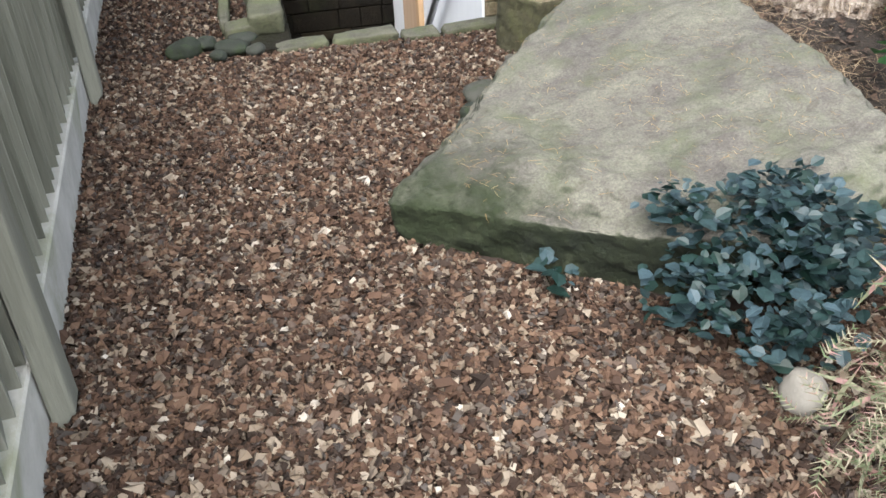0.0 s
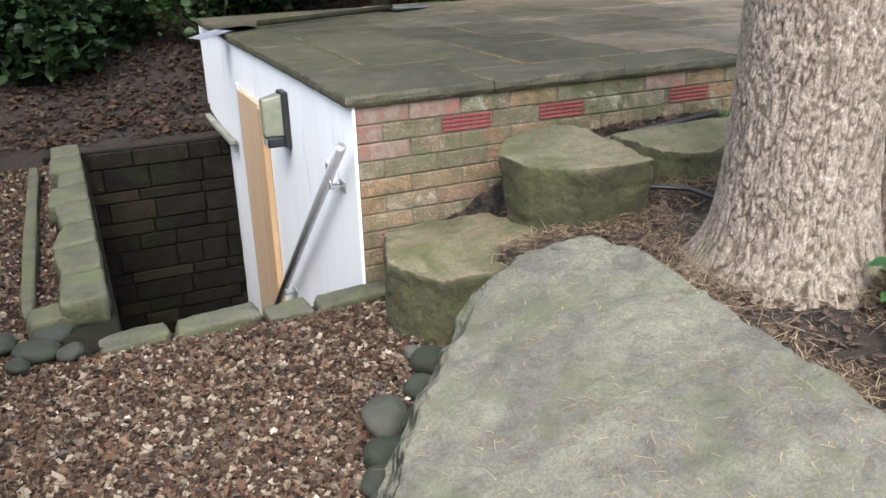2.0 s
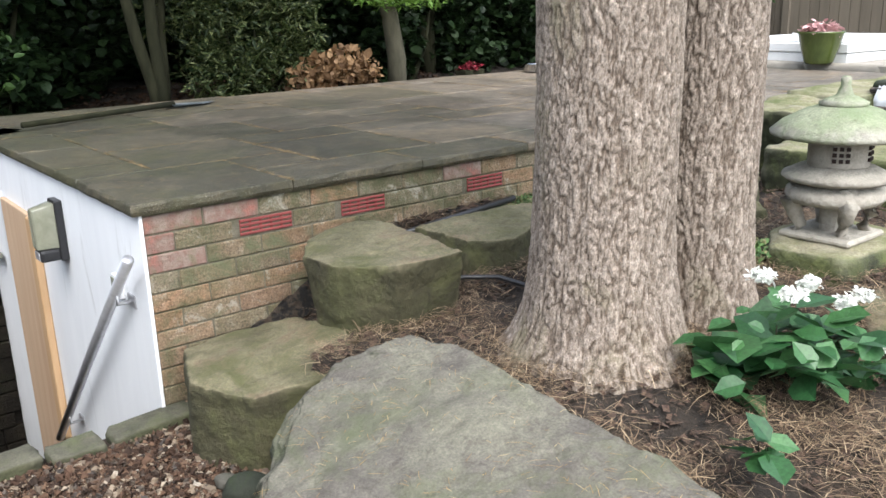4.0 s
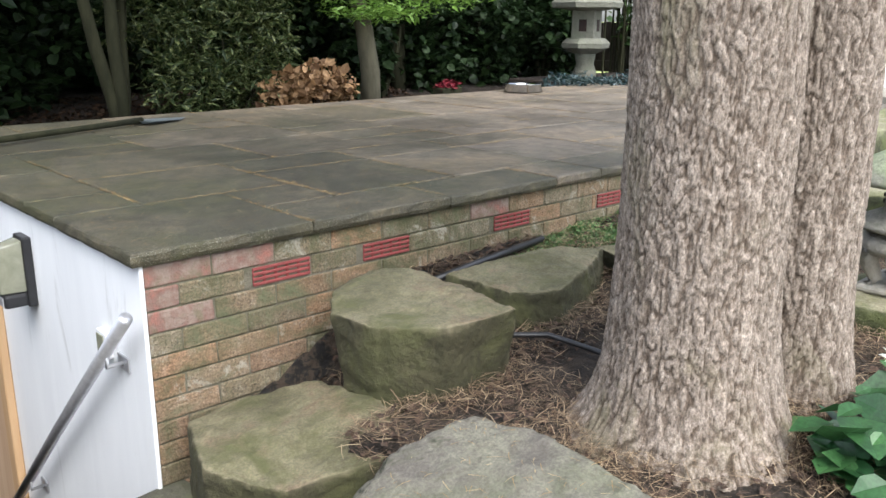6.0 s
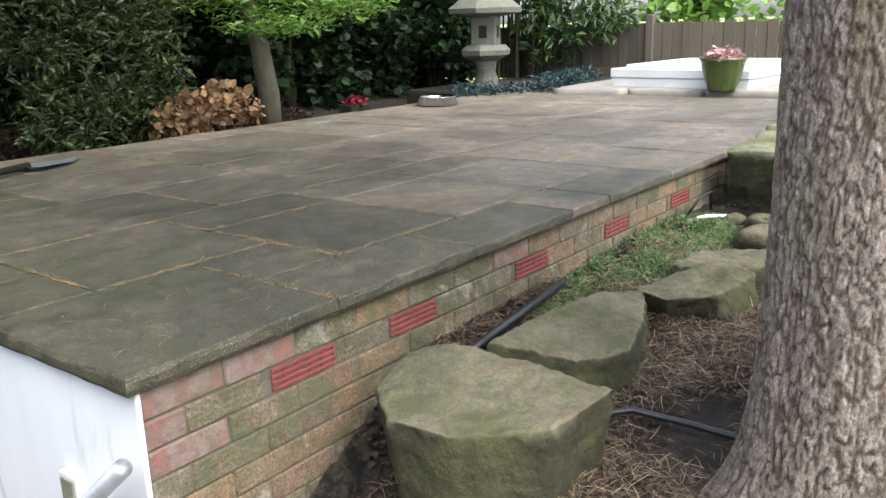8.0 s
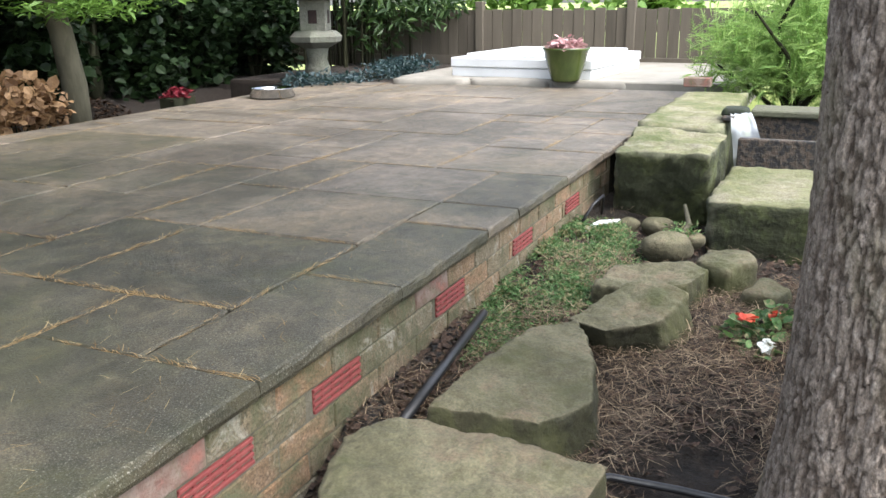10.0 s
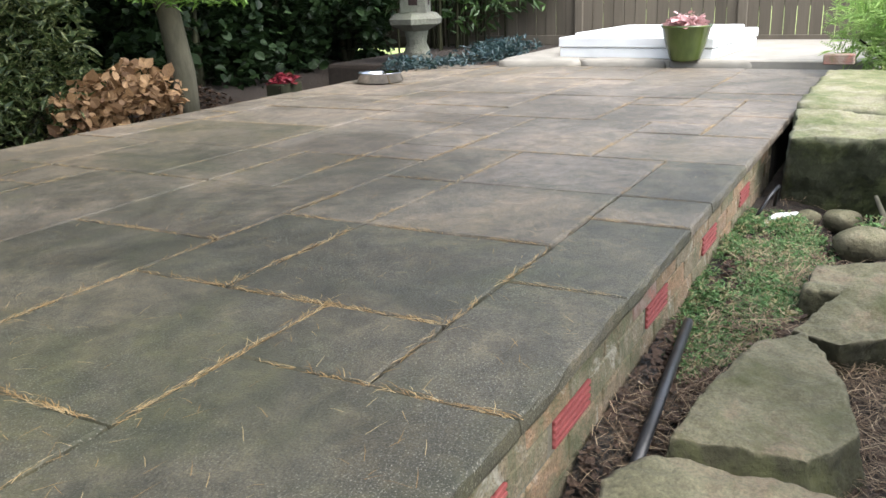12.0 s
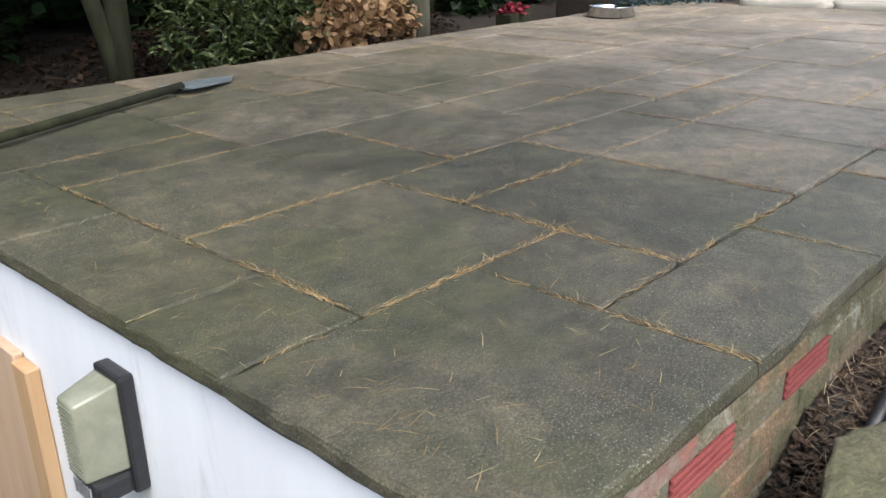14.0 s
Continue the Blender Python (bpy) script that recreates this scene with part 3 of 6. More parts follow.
LEAF_V = [(0, 0, 0), (0.33, 0.25, 0.06), (0.35, 0.62, 0.05), (0, 1, -0.08), (-0.35, 0.62, 0.05), (-0.33, 0.25, 0.06), (0, 0.5, -0.02)]
LEAF_F = [(0, 1, 6), (1, 2, 6), (2, 3, 6), (3, 4, 6), (4, 5, 6), (5, 0, 6)]
SLIM_V = [(0, 0, 0), (0.16, 0.45, 0.04), (0, 1, -0.1), (-0.16, 0.45, 0.04)]
SLIM_F = [(0, 1, 2), (0, 2, 3)]
FROND_V = [(0, 0, 0), (0.012, 0.5, 0.03), (0, 1, -0.1)] + [p for k in range(7) for p in ((0, 0.1 + 0.12 * k, 0.02), (0, 0.14 + 0.12 * k, 0.02), (0.24 - 0.025 * k, 0.24 + 0.12 * k, -0.02), (-0.24 + 0.025 * k, 0.24 + 0.12 * k, -0.02))]
FROND_F = [(0, 1, 2)] + [f for k in range(7) for f in ((3 + 4 * k, 5 + 4 * k, 4 + 4 * k), (3 + 4 * k, 4 + 4 * k, 6 + 4 * k))]
NEEDLE_V = [(-0.012, 0, 0), (0.012, 0, 0), (0.064, 0.5, 0.04), (0.03, 1, 0), (0.044, 0.5, 0.04)]
NEEDLE_F = [(0, 1, 4), (1, 2, 4), (2, 3, 4)]


def blob_points(rng, n, blobs, shell=0.45):
    """Places in a set of ellipsoids (centre, radii), thicker towards their skins."""
    vol = np.array([np.prod(r) ** (2 / 3) for _, r in blobs])
    pick = rng.choice(len(blobs), n, p=vol / vol.sum())
    d = rng.normal(size=(n, 3))
    d /= np.linalg.norm(d, axis=1)[:, None]
    rad = 1 - shell * rng.random(n) ** 1.5
    c, r = np.array([b[0] for b in blobs]), np.array([b[1] for b in blobs])
    lump = 1 + 0.16 * np.sin(d[:, 0] * 7 + pick) * np.cos(d[:, 1] * 6 + d[:, 2] * 5)
    return c[pick] + d * r[pick] * (rad * lump)[:, None], d


def leaves(rng, n, blobs, size, material, parent, name="crown", label="", flat=1.0, slim=False, shell=0.45, spread=0.35):
    p, d = blob_points(rng, n, blobs, shell)
    rot = turns(rng, n, flat)
    s = size * (1 + spread * rng.normal(size=n)).clip(0.4, 1.8)
    v, f = scatter(*((FROND_V, FROND_F) if slim == "frond" else (SLIM_V, SLIM_F) if slim else (LEAF_V, LEAF_F)), p, rot, s)
    return soup(name, v, f, material, parent, label)


def stems(rng, base, tops, r0, material, parent, name="stem", seg=6):
    """Branches from a base to several tops, each a mesh of its own."""
    for t in tops:
        b, e = Vector(base), Vector(t)
        mid = b.lerp(e, 0.5) + Vector(rng.normal(size=3) * 0.06 * (e - b).length)
        part(name, tube([b, b.lerp(mid, 0.5), mid, mid.lerp(e, 0.5), e], [r0, r0 * 0.85, r0 * 0.7, r0 * 0.5, r0 * 0.25], seg), material, parent, smooth=True)


RNG = np.random.default_rng(7)


# ---------------------------------------------------------------- ground
PIT = (-0.95, 0.0, 0.0, 2.8)      # stairwell: x0, x1, y0, y1
SLAB_TOP = 0.81


def smooth(a, b, v):
    t = min(max((v - a) / (b - a), 0.0), 1.0)
    return t * t * (3 - 2 * t)


def ground_z(x, y):
    back = 0.62 * smooth(2.9, 6.0, y) * (1 - smooth(9.2, 9.6, x)) if y > 2.8 else 0.0
    far = 0.55 * smooth(9.2, 9.6, x)
    rough = 0.012 * noise.noise(Vector((x * 1.3, y * 1.3, 0))) if abs(x) < 12 and abs(y) < 12 else 0
    return max(back, far) + rough + 0.10 * smooth(2.8, 2.9, y) * (1 - smooth(9.2, 9.6, x)) - 0.012


def make_ground():
    xs = sorted(set([-900, -300, -100, -40, -20, -12, -8, -6, -5, 900, 300, 100, 50, 30, 20, 14] + [round(-4 + 0.25 * i, 3) for i in range(60)] + [PIT[0] - 0.05, PIT[0], PIT[1] + 0.06]))
    ys = sorted(set([-900, -300, -100, -40, -20, -12, 900, 300, 100, 50, 30, 20, 14] + [round(-7 + 0.25 * i, 3) for i in range(68)] + [PIT[2] - 0.05, PIT[3], PIT[3] + 0.1]))
    bm = bmesh.new()
    grid = [[bm.verts.new((x, y, ground_z(x, y))) for y in ys] for x in xs]
    for i in range(len(xs) - 1):
        for j in range(len(ys) - 1):
            cx, cy = (xs[i] + xs[i + 1]) / 2, (ys[j] + ys[j + 1]) / 2
            if PIT[0] < cx < PIT[1] + 0.06 and PIT[2] - 0.01 < cy < PIT[3]:
                continue
            f = bm.faces.new((grid[i][j], grid[i + 1][j], grid[i + 1][j + 1], grid[i][j + 1]))
            f.smooth = True
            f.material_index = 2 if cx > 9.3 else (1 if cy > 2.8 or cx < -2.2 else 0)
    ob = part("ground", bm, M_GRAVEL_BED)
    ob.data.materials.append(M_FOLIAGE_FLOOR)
    ob.data.materials.append(M_LAWN)
    return tagged(ob, "brown gravel ground running into leaf litter", "ground", "", "structure")


make_ground()


def bed_edge(y):
    return float(np.interp(y, (-2.9, -2.6, -2.2, -1.0, -0.7, -0.4, 0.0), (0.6, 0.45, 0.35, 0.3, 0.22, 0.12, 0.1)))


def bed_z(x, y):
    h = 0.335 + 0.08 * smooth(0.5, 1.4, x) + 0.07 * smooth(1.3, 2.2, x)
    h += 0.07 * smooth(-0.45, -0.05, y) * smooth(0.7, 1.6, x)
    h -= 0.16 * smooth(-1.3, -2.4, y)
    h *= smooth(bed_edge(y) - 0.1, bed_edge(y) + 0.16, x)
    h -= 0.16 * (1 - smooth(0.5, 0.68, x)) * smooth(-0.6, -0.4, y)
    return h - 0.05 + 0.05 * smooth(bed_edge(y), bed_edge(y) + 0.2, x) + 0.018 * noise.noise(Vector((x * 5, y * 5, 2)))


def make_bed():
    bm = bmesh.new()
    nx, ny = 110, 66
    g = [[None] * (ny + 1) for _ in range(nx + 1)]
    for i in range(nx + 1):
        for j in range(ny + 1):
            x, y = 0.05 + 6.3 * (i / nx) ** 1.3, -3.2 + 3.195 * j / ny
            g[i][j] = bm.verts.new((x, y, bed_z(x, y) + 0.02 * noise.fractal(Vector((x * 9, y * 9, 0)), 1, 2, 4)))
    for i in range(nx):
        for j in range(ny):
            bm.faces.new((g[i][j], g[i + 1][j], g[i + 1][j + 1], g[i][j + 1])).smooth = True
    return tagged(part("flower_bed", bm, M_SOIL), "dark soil bed strewn with dry needles between rocks", "flower bed", "", "structure")


make_bed()

# ---------------------------------------------------------------- raised patio: core, slabs
core = tagged(part("patio_base", box((0.02, 0.03, 0.03), (6.55, 3.3, SLAB_TOP - 0.026)), M_JOINT), "raised paved patio of grey slabs with needle-filled joints", "patio", "", "structure")
tagged(part("wall_patio", box((0.003, 0.0045, -0.12), (3.7, 0.03, SLAB_TOP - 0.045)), M_MORTAR), "weathered brick retaining wall under the patio edge", "wall", "", "structure")
wall_patio = bpy.data.objects["wall_patio"]
patio_base = core


# white rendered wall on the stairwell side, with boarded doorway
white = tagged(part("wall_white", box((-0.012, -0.004, -2.0), (0.001, 3.55, SLAB_TOP - 0.0435), 0.002), M_WHITE), "white painted rendered wall above the basement stairwell", "wall", "", "structure")
part("door_board", box((-0.04, 1.595, -1.95), (-0.013, 2.16, 0.5), 0.004), M_PINE_PALE, white, "pale bare wooden board")
part("door_post", box((-0.05, 1.5, -1.95), (-0.013, 1.59, 0.49), 0.005), M_PINE, white, "orange new pine post")
part("batten", box((-0.03, 2.2, 0.05), (-0.013, 2.26, 0.52), 0.003), M_WHITE_TRIM, white, "white painted batten")

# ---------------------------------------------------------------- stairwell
tagged(part("wall_stairwell_far", box((-1.2, PIT[3] + 0.012, -2.1), (0.0, PIT[3] + 0.2, 0.06)), M_PIT), "stone wall of the sunken stairwell, coloured dark for its depth", "wall", "", "structure")
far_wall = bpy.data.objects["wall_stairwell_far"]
tagged(part("wall_stairwell_side", box((PIT[0] - 0.2, -0.1, -2.1), (PIT[0] - 0.012, PIT[3], 0.03)), M_PIT), "stone side wall of the stairwell, coloured dark for its depth", "wall", "", "structure")
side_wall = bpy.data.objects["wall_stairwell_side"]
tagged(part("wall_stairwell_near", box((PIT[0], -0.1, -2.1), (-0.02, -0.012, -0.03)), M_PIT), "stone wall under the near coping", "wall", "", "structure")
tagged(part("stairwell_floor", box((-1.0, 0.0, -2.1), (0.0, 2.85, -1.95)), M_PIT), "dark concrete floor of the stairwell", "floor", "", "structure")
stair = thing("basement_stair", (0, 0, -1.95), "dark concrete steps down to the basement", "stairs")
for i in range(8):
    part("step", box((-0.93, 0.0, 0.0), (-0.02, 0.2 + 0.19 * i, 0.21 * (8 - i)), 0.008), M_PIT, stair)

# handrail, switch box and bulkhead lamp on the white wall
rail = thing("handrail", (-0.07, 0.0, 0.61), "brushed steel handrail sloping down the white wall", "handrail")
part("tube", tube([(0, -0.02, 0.012), (0, 0.75, -0.64), (0, 1.5, -1.29)], 0.021, 16), M_STEEL, rail, smooth=True)
for _y in (0.16, 1.2):
    bracket = part("bracket", tube([(0, _y, -0.15 - (_y - 0.16) * 0.86), (0.0, _y + 0.01, -0.2 - (_y - 0.16) * 0.86), (0.06, _y + 0.01, -0.2 - (_y - 0.16) * 0.86)], 0.008, 10), M_STEEL, rail, smooth=True)
    part("wall_plate", box((0.05, _y - 0.03, -0.225 - (_y - 0.16) * 0.86), (0.06, _y + 0.05, -0.175 - (_y - 0.16) * 0.86), 0.003), M_STEEL, bracket)
switch = thing("switch_box", (-0.012, 0.3, 0.44), "white plastic outdoor switch box on the wall", "switch")
part("body", box((-0.022, -0.04, -0.045), (0, 0.04, 0.045), 0.005, 2), M_WHITE_TRIM, switch)
part("cover", box((-0.027, -0.028, -0.035), (-0.022, 0.028, 0.035), 0.002), M_DIFFUSER, switch, "grey clear cover")

lamp = thing("bulkhead_lamp", (-0.012, 1.04, 0.53), "bulkhead wall lamp with black housing and yellowed diffuser", "wall lamp")
part("housing", box((-0.035, -0.055, -0.14), (0.0, 0.055, 0.135), 0.008, 2), M_BLACK, lamp, "black plastic housing")
bm = box((-0.125, -0.048, -0.078), (-0.033, 0.048, 0.124))
for v in bm.verts:
    if v.co.x < -0.1:
        v.co.y *= 0.72
        v.co.z -= 0.022 if v.co.z > 0 else 0.0
bmesh.ops.bevel(bm, geom=bm.edges[:], offset=0.007, segments=2, affect="EDGES", profile=0.6)
diffuser = part("diffuser", bm, M_DIFFUSER, lamp, "ribbed yellowed plastic diffuser", True)
for i in range(17):
    part("rib", box((-0.1275, -0.03, -0.065 + i * 0.0095), (-0.122, 0.03, -0.061 + i * 0.0095)), M_DIFFUSER, diffuser)
sensor = part("sensor", box((-0.118, -0.05, -0.135), (-0.03, 0.05, -0.078), 0.014, 2), M_BLACK, lamp, "black sensor cap")
for i in range(6):
    part("sensor_slot", box((-0.122, -0.036 + i * 0.013, -0.125), (-0.116, -0.029 + i * 0.013, -0.09)), M_STEEL, sensor)

# coping round the stairwell
x = PIT[0] - 0.1
for i, w in enumerate((0.27, 0.34, 0.2, 0.34)):
    z = 0.03 + 0.012 * math.sin(i * 2.1)
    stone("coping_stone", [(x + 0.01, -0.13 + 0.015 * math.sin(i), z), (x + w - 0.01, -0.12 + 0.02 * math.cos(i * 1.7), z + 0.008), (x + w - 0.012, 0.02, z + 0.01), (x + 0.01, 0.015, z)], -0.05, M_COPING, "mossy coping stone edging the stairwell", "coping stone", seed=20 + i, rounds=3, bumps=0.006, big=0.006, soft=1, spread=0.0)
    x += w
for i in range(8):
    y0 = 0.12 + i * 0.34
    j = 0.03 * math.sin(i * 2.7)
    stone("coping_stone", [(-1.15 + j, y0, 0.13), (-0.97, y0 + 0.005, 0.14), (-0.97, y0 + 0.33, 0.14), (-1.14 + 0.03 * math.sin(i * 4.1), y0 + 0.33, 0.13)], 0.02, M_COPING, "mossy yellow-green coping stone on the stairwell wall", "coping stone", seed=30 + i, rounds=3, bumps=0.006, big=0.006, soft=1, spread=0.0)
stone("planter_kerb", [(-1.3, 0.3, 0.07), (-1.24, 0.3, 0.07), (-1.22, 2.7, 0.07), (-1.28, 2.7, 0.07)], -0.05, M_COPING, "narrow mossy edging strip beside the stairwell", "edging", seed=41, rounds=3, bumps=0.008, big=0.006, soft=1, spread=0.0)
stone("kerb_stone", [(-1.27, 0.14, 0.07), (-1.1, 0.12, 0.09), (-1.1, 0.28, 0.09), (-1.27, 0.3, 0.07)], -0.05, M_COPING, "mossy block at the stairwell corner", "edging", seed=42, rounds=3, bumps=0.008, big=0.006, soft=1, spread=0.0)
part("lean_plank", box((-0.075, 2.42, 0.09), (-0.03, 3.5, 0.125), 0.006), M_FENCE)
tagged(bpy.data.objects["lean_plank"], "grey weathered timber offcut against the white wall", "plank")


def pebble(at, r, squash=0.6, seed=0, label="rounded river pebble lying on the ground", mat=None):
    bm = bmesh.new()
    bmesh.ops.create_icosphere(bm, subdivisions=3, radius=1.0)
    for v in bm.verts:
        n = noise.noise(v.co * 1.2 + Vector((seed * 7.1, 0, 0)))
        v.co = Vector((v.co.x * r[0], v.co.y * r[1], v.co.z * squash * min(r[0], r[1]))) * (1 + 0.22 * n)
    ob = part("pebble", bm, mat or M_PEBBLE, smooth=True)
    ob.matrix_world = pose(at[0], at[1], at[2], 0, 0, seed * 47)
    return tagged(ob, label, "stone", "loose stones")


for i, (px_, py_, r) in enumerate(((-1.45, 0.05, 0.1), (-1.36, 0.1, 0.07), (-1.24, -0.02, 0.09), (-1.18, 0.1, 0.07), (-1.13, -0.08, 0.06), (-1.3, -0.1, 0.05))):
    pebble((px_, py_, 0.03), (r, r * 0.75), 0.65, i + 1)
for i, (px_, py_, r) in enumerate(((-0.02, -0.72, 0.075), (-0.12, -0.86, 0.06), (-0.28, -0.98, 0.09), (-0.2, -1.06, 0.075), (-0.34, -1.16, 0.08), (-0.4, -1.26, 0.06), (-0.42, -1.36, 0.055), (-0.05, -0.64, 0.04))):
    pebble((px_, py_, 0.035), (r, r * 0.8), 0.75, i + 11, "dark greenish pebble tucked beside the boulder")
for i, (px_, py_, r) in enumerate(((3.07, -0.24, 0.06), (3.07, -0.37, 0.085), (2.76, -0.46, 0.11), (2.9, -0.55, 0.06))):
    pebble((px_, py_, 0.55), (r, r * 0.8), 0.75, i + 31, "grey rounded cobble below the waterfall block", M_ROCK)
pebble((-0.07, -2.84, 0.035), (0.06, 0.05), 0.85, 51, "pale grey cobble beside the shrub", M_CONCRETE_PAVE)

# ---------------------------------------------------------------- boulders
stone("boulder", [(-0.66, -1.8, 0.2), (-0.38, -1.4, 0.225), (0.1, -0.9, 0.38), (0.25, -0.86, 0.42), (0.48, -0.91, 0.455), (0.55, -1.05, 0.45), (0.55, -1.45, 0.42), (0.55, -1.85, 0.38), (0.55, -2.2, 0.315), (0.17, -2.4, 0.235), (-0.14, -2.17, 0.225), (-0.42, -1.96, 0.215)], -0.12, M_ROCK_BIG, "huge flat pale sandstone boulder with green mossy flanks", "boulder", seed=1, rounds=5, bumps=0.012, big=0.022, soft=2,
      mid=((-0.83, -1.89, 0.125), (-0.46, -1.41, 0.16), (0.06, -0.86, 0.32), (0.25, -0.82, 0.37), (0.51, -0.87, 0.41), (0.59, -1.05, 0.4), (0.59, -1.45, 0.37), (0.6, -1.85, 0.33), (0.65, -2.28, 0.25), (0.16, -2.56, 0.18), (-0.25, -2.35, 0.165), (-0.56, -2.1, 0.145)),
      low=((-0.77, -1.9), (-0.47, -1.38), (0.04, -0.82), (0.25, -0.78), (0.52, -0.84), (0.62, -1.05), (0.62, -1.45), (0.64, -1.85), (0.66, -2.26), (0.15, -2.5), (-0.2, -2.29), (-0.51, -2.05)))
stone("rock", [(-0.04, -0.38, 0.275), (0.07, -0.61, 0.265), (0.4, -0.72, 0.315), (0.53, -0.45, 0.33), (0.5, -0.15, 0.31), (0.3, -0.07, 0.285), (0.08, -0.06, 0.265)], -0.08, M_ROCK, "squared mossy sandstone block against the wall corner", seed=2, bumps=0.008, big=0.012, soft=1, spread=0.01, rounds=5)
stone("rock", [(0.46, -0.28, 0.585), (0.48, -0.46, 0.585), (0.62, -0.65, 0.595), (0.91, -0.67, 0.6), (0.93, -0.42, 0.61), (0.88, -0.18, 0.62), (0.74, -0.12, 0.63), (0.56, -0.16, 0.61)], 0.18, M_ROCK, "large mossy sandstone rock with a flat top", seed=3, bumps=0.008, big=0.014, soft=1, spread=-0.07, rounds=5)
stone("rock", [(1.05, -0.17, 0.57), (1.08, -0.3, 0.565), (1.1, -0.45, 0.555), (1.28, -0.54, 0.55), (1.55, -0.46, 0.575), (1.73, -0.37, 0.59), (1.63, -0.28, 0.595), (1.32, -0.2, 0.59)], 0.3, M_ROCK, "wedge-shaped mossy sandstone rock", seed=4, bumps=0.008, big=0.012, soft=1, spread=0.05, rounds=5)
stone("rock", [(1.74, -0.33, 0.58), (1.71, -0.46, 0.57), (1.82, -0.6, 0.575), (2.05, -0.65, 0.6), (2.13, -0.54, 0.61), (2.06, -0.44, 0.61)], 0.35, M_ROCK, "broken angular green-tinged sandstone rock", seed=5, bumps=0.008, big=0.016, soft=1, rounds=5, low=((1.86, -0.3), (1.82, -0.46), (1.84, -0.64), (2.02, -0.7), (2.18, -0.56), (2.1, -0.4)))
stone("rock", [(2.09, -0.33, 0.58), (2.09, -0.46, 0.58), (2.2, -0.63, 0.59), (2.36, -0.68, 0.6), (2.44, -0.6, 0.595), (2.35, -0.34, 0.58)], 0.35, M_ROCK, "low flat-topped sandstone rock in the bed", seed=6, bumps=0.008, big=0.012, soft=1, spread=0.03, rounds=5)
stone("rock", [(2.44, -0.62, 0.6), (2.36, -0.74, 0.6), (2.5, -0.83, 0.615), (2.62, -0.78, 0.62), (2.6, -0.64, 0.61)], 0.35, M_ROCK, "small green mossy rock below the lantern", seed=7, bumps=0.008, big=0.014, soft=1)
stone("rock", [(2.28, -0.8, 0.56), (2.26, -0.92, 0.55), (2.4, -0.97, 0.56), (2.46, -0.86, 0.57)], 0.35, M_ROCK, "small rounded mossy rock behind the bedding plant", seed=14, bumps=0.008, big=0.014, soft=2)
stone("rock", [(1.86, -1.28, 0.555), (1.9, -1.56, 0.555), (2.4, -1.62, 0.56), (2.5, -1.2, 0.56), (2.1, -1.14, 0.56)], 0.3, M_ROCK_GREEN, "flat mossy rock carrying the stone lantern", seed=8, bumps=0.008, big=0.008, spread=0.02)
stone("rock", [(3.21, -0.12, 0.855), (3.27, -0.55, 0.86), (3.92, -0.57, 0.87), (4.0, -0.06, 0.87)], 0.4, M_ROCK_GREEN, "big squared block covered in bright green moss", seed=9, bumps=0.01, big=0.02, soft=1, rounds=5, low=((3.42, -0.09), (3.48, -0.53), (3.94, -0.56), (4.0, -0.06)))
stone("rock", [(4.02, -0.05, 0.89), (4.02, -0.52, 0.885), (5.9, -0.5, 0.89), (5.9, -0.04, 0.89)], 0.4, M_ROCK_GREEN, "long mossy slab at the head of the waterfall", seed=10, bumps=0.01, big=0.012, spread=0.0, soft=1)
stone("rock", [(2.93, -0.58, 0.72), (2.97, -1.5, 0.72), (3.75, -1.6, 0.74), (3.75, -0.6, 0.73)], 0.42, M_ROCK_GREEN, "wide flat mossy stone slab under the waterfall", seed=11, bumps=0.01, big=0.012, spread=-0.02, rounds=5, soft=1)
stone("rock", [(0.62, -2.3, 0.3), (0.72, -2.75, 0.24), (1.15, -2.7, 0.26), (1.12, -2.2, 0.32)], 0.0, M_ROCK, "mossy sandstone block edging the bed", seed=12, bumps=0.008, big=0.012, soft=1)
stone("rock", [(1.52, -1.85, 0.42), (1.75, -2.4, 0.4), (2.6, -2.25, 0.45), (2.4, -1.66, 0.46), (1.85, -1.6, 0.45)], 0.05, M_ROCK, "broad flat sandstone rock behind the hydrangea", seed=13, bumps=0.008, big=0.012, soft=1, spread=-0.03)

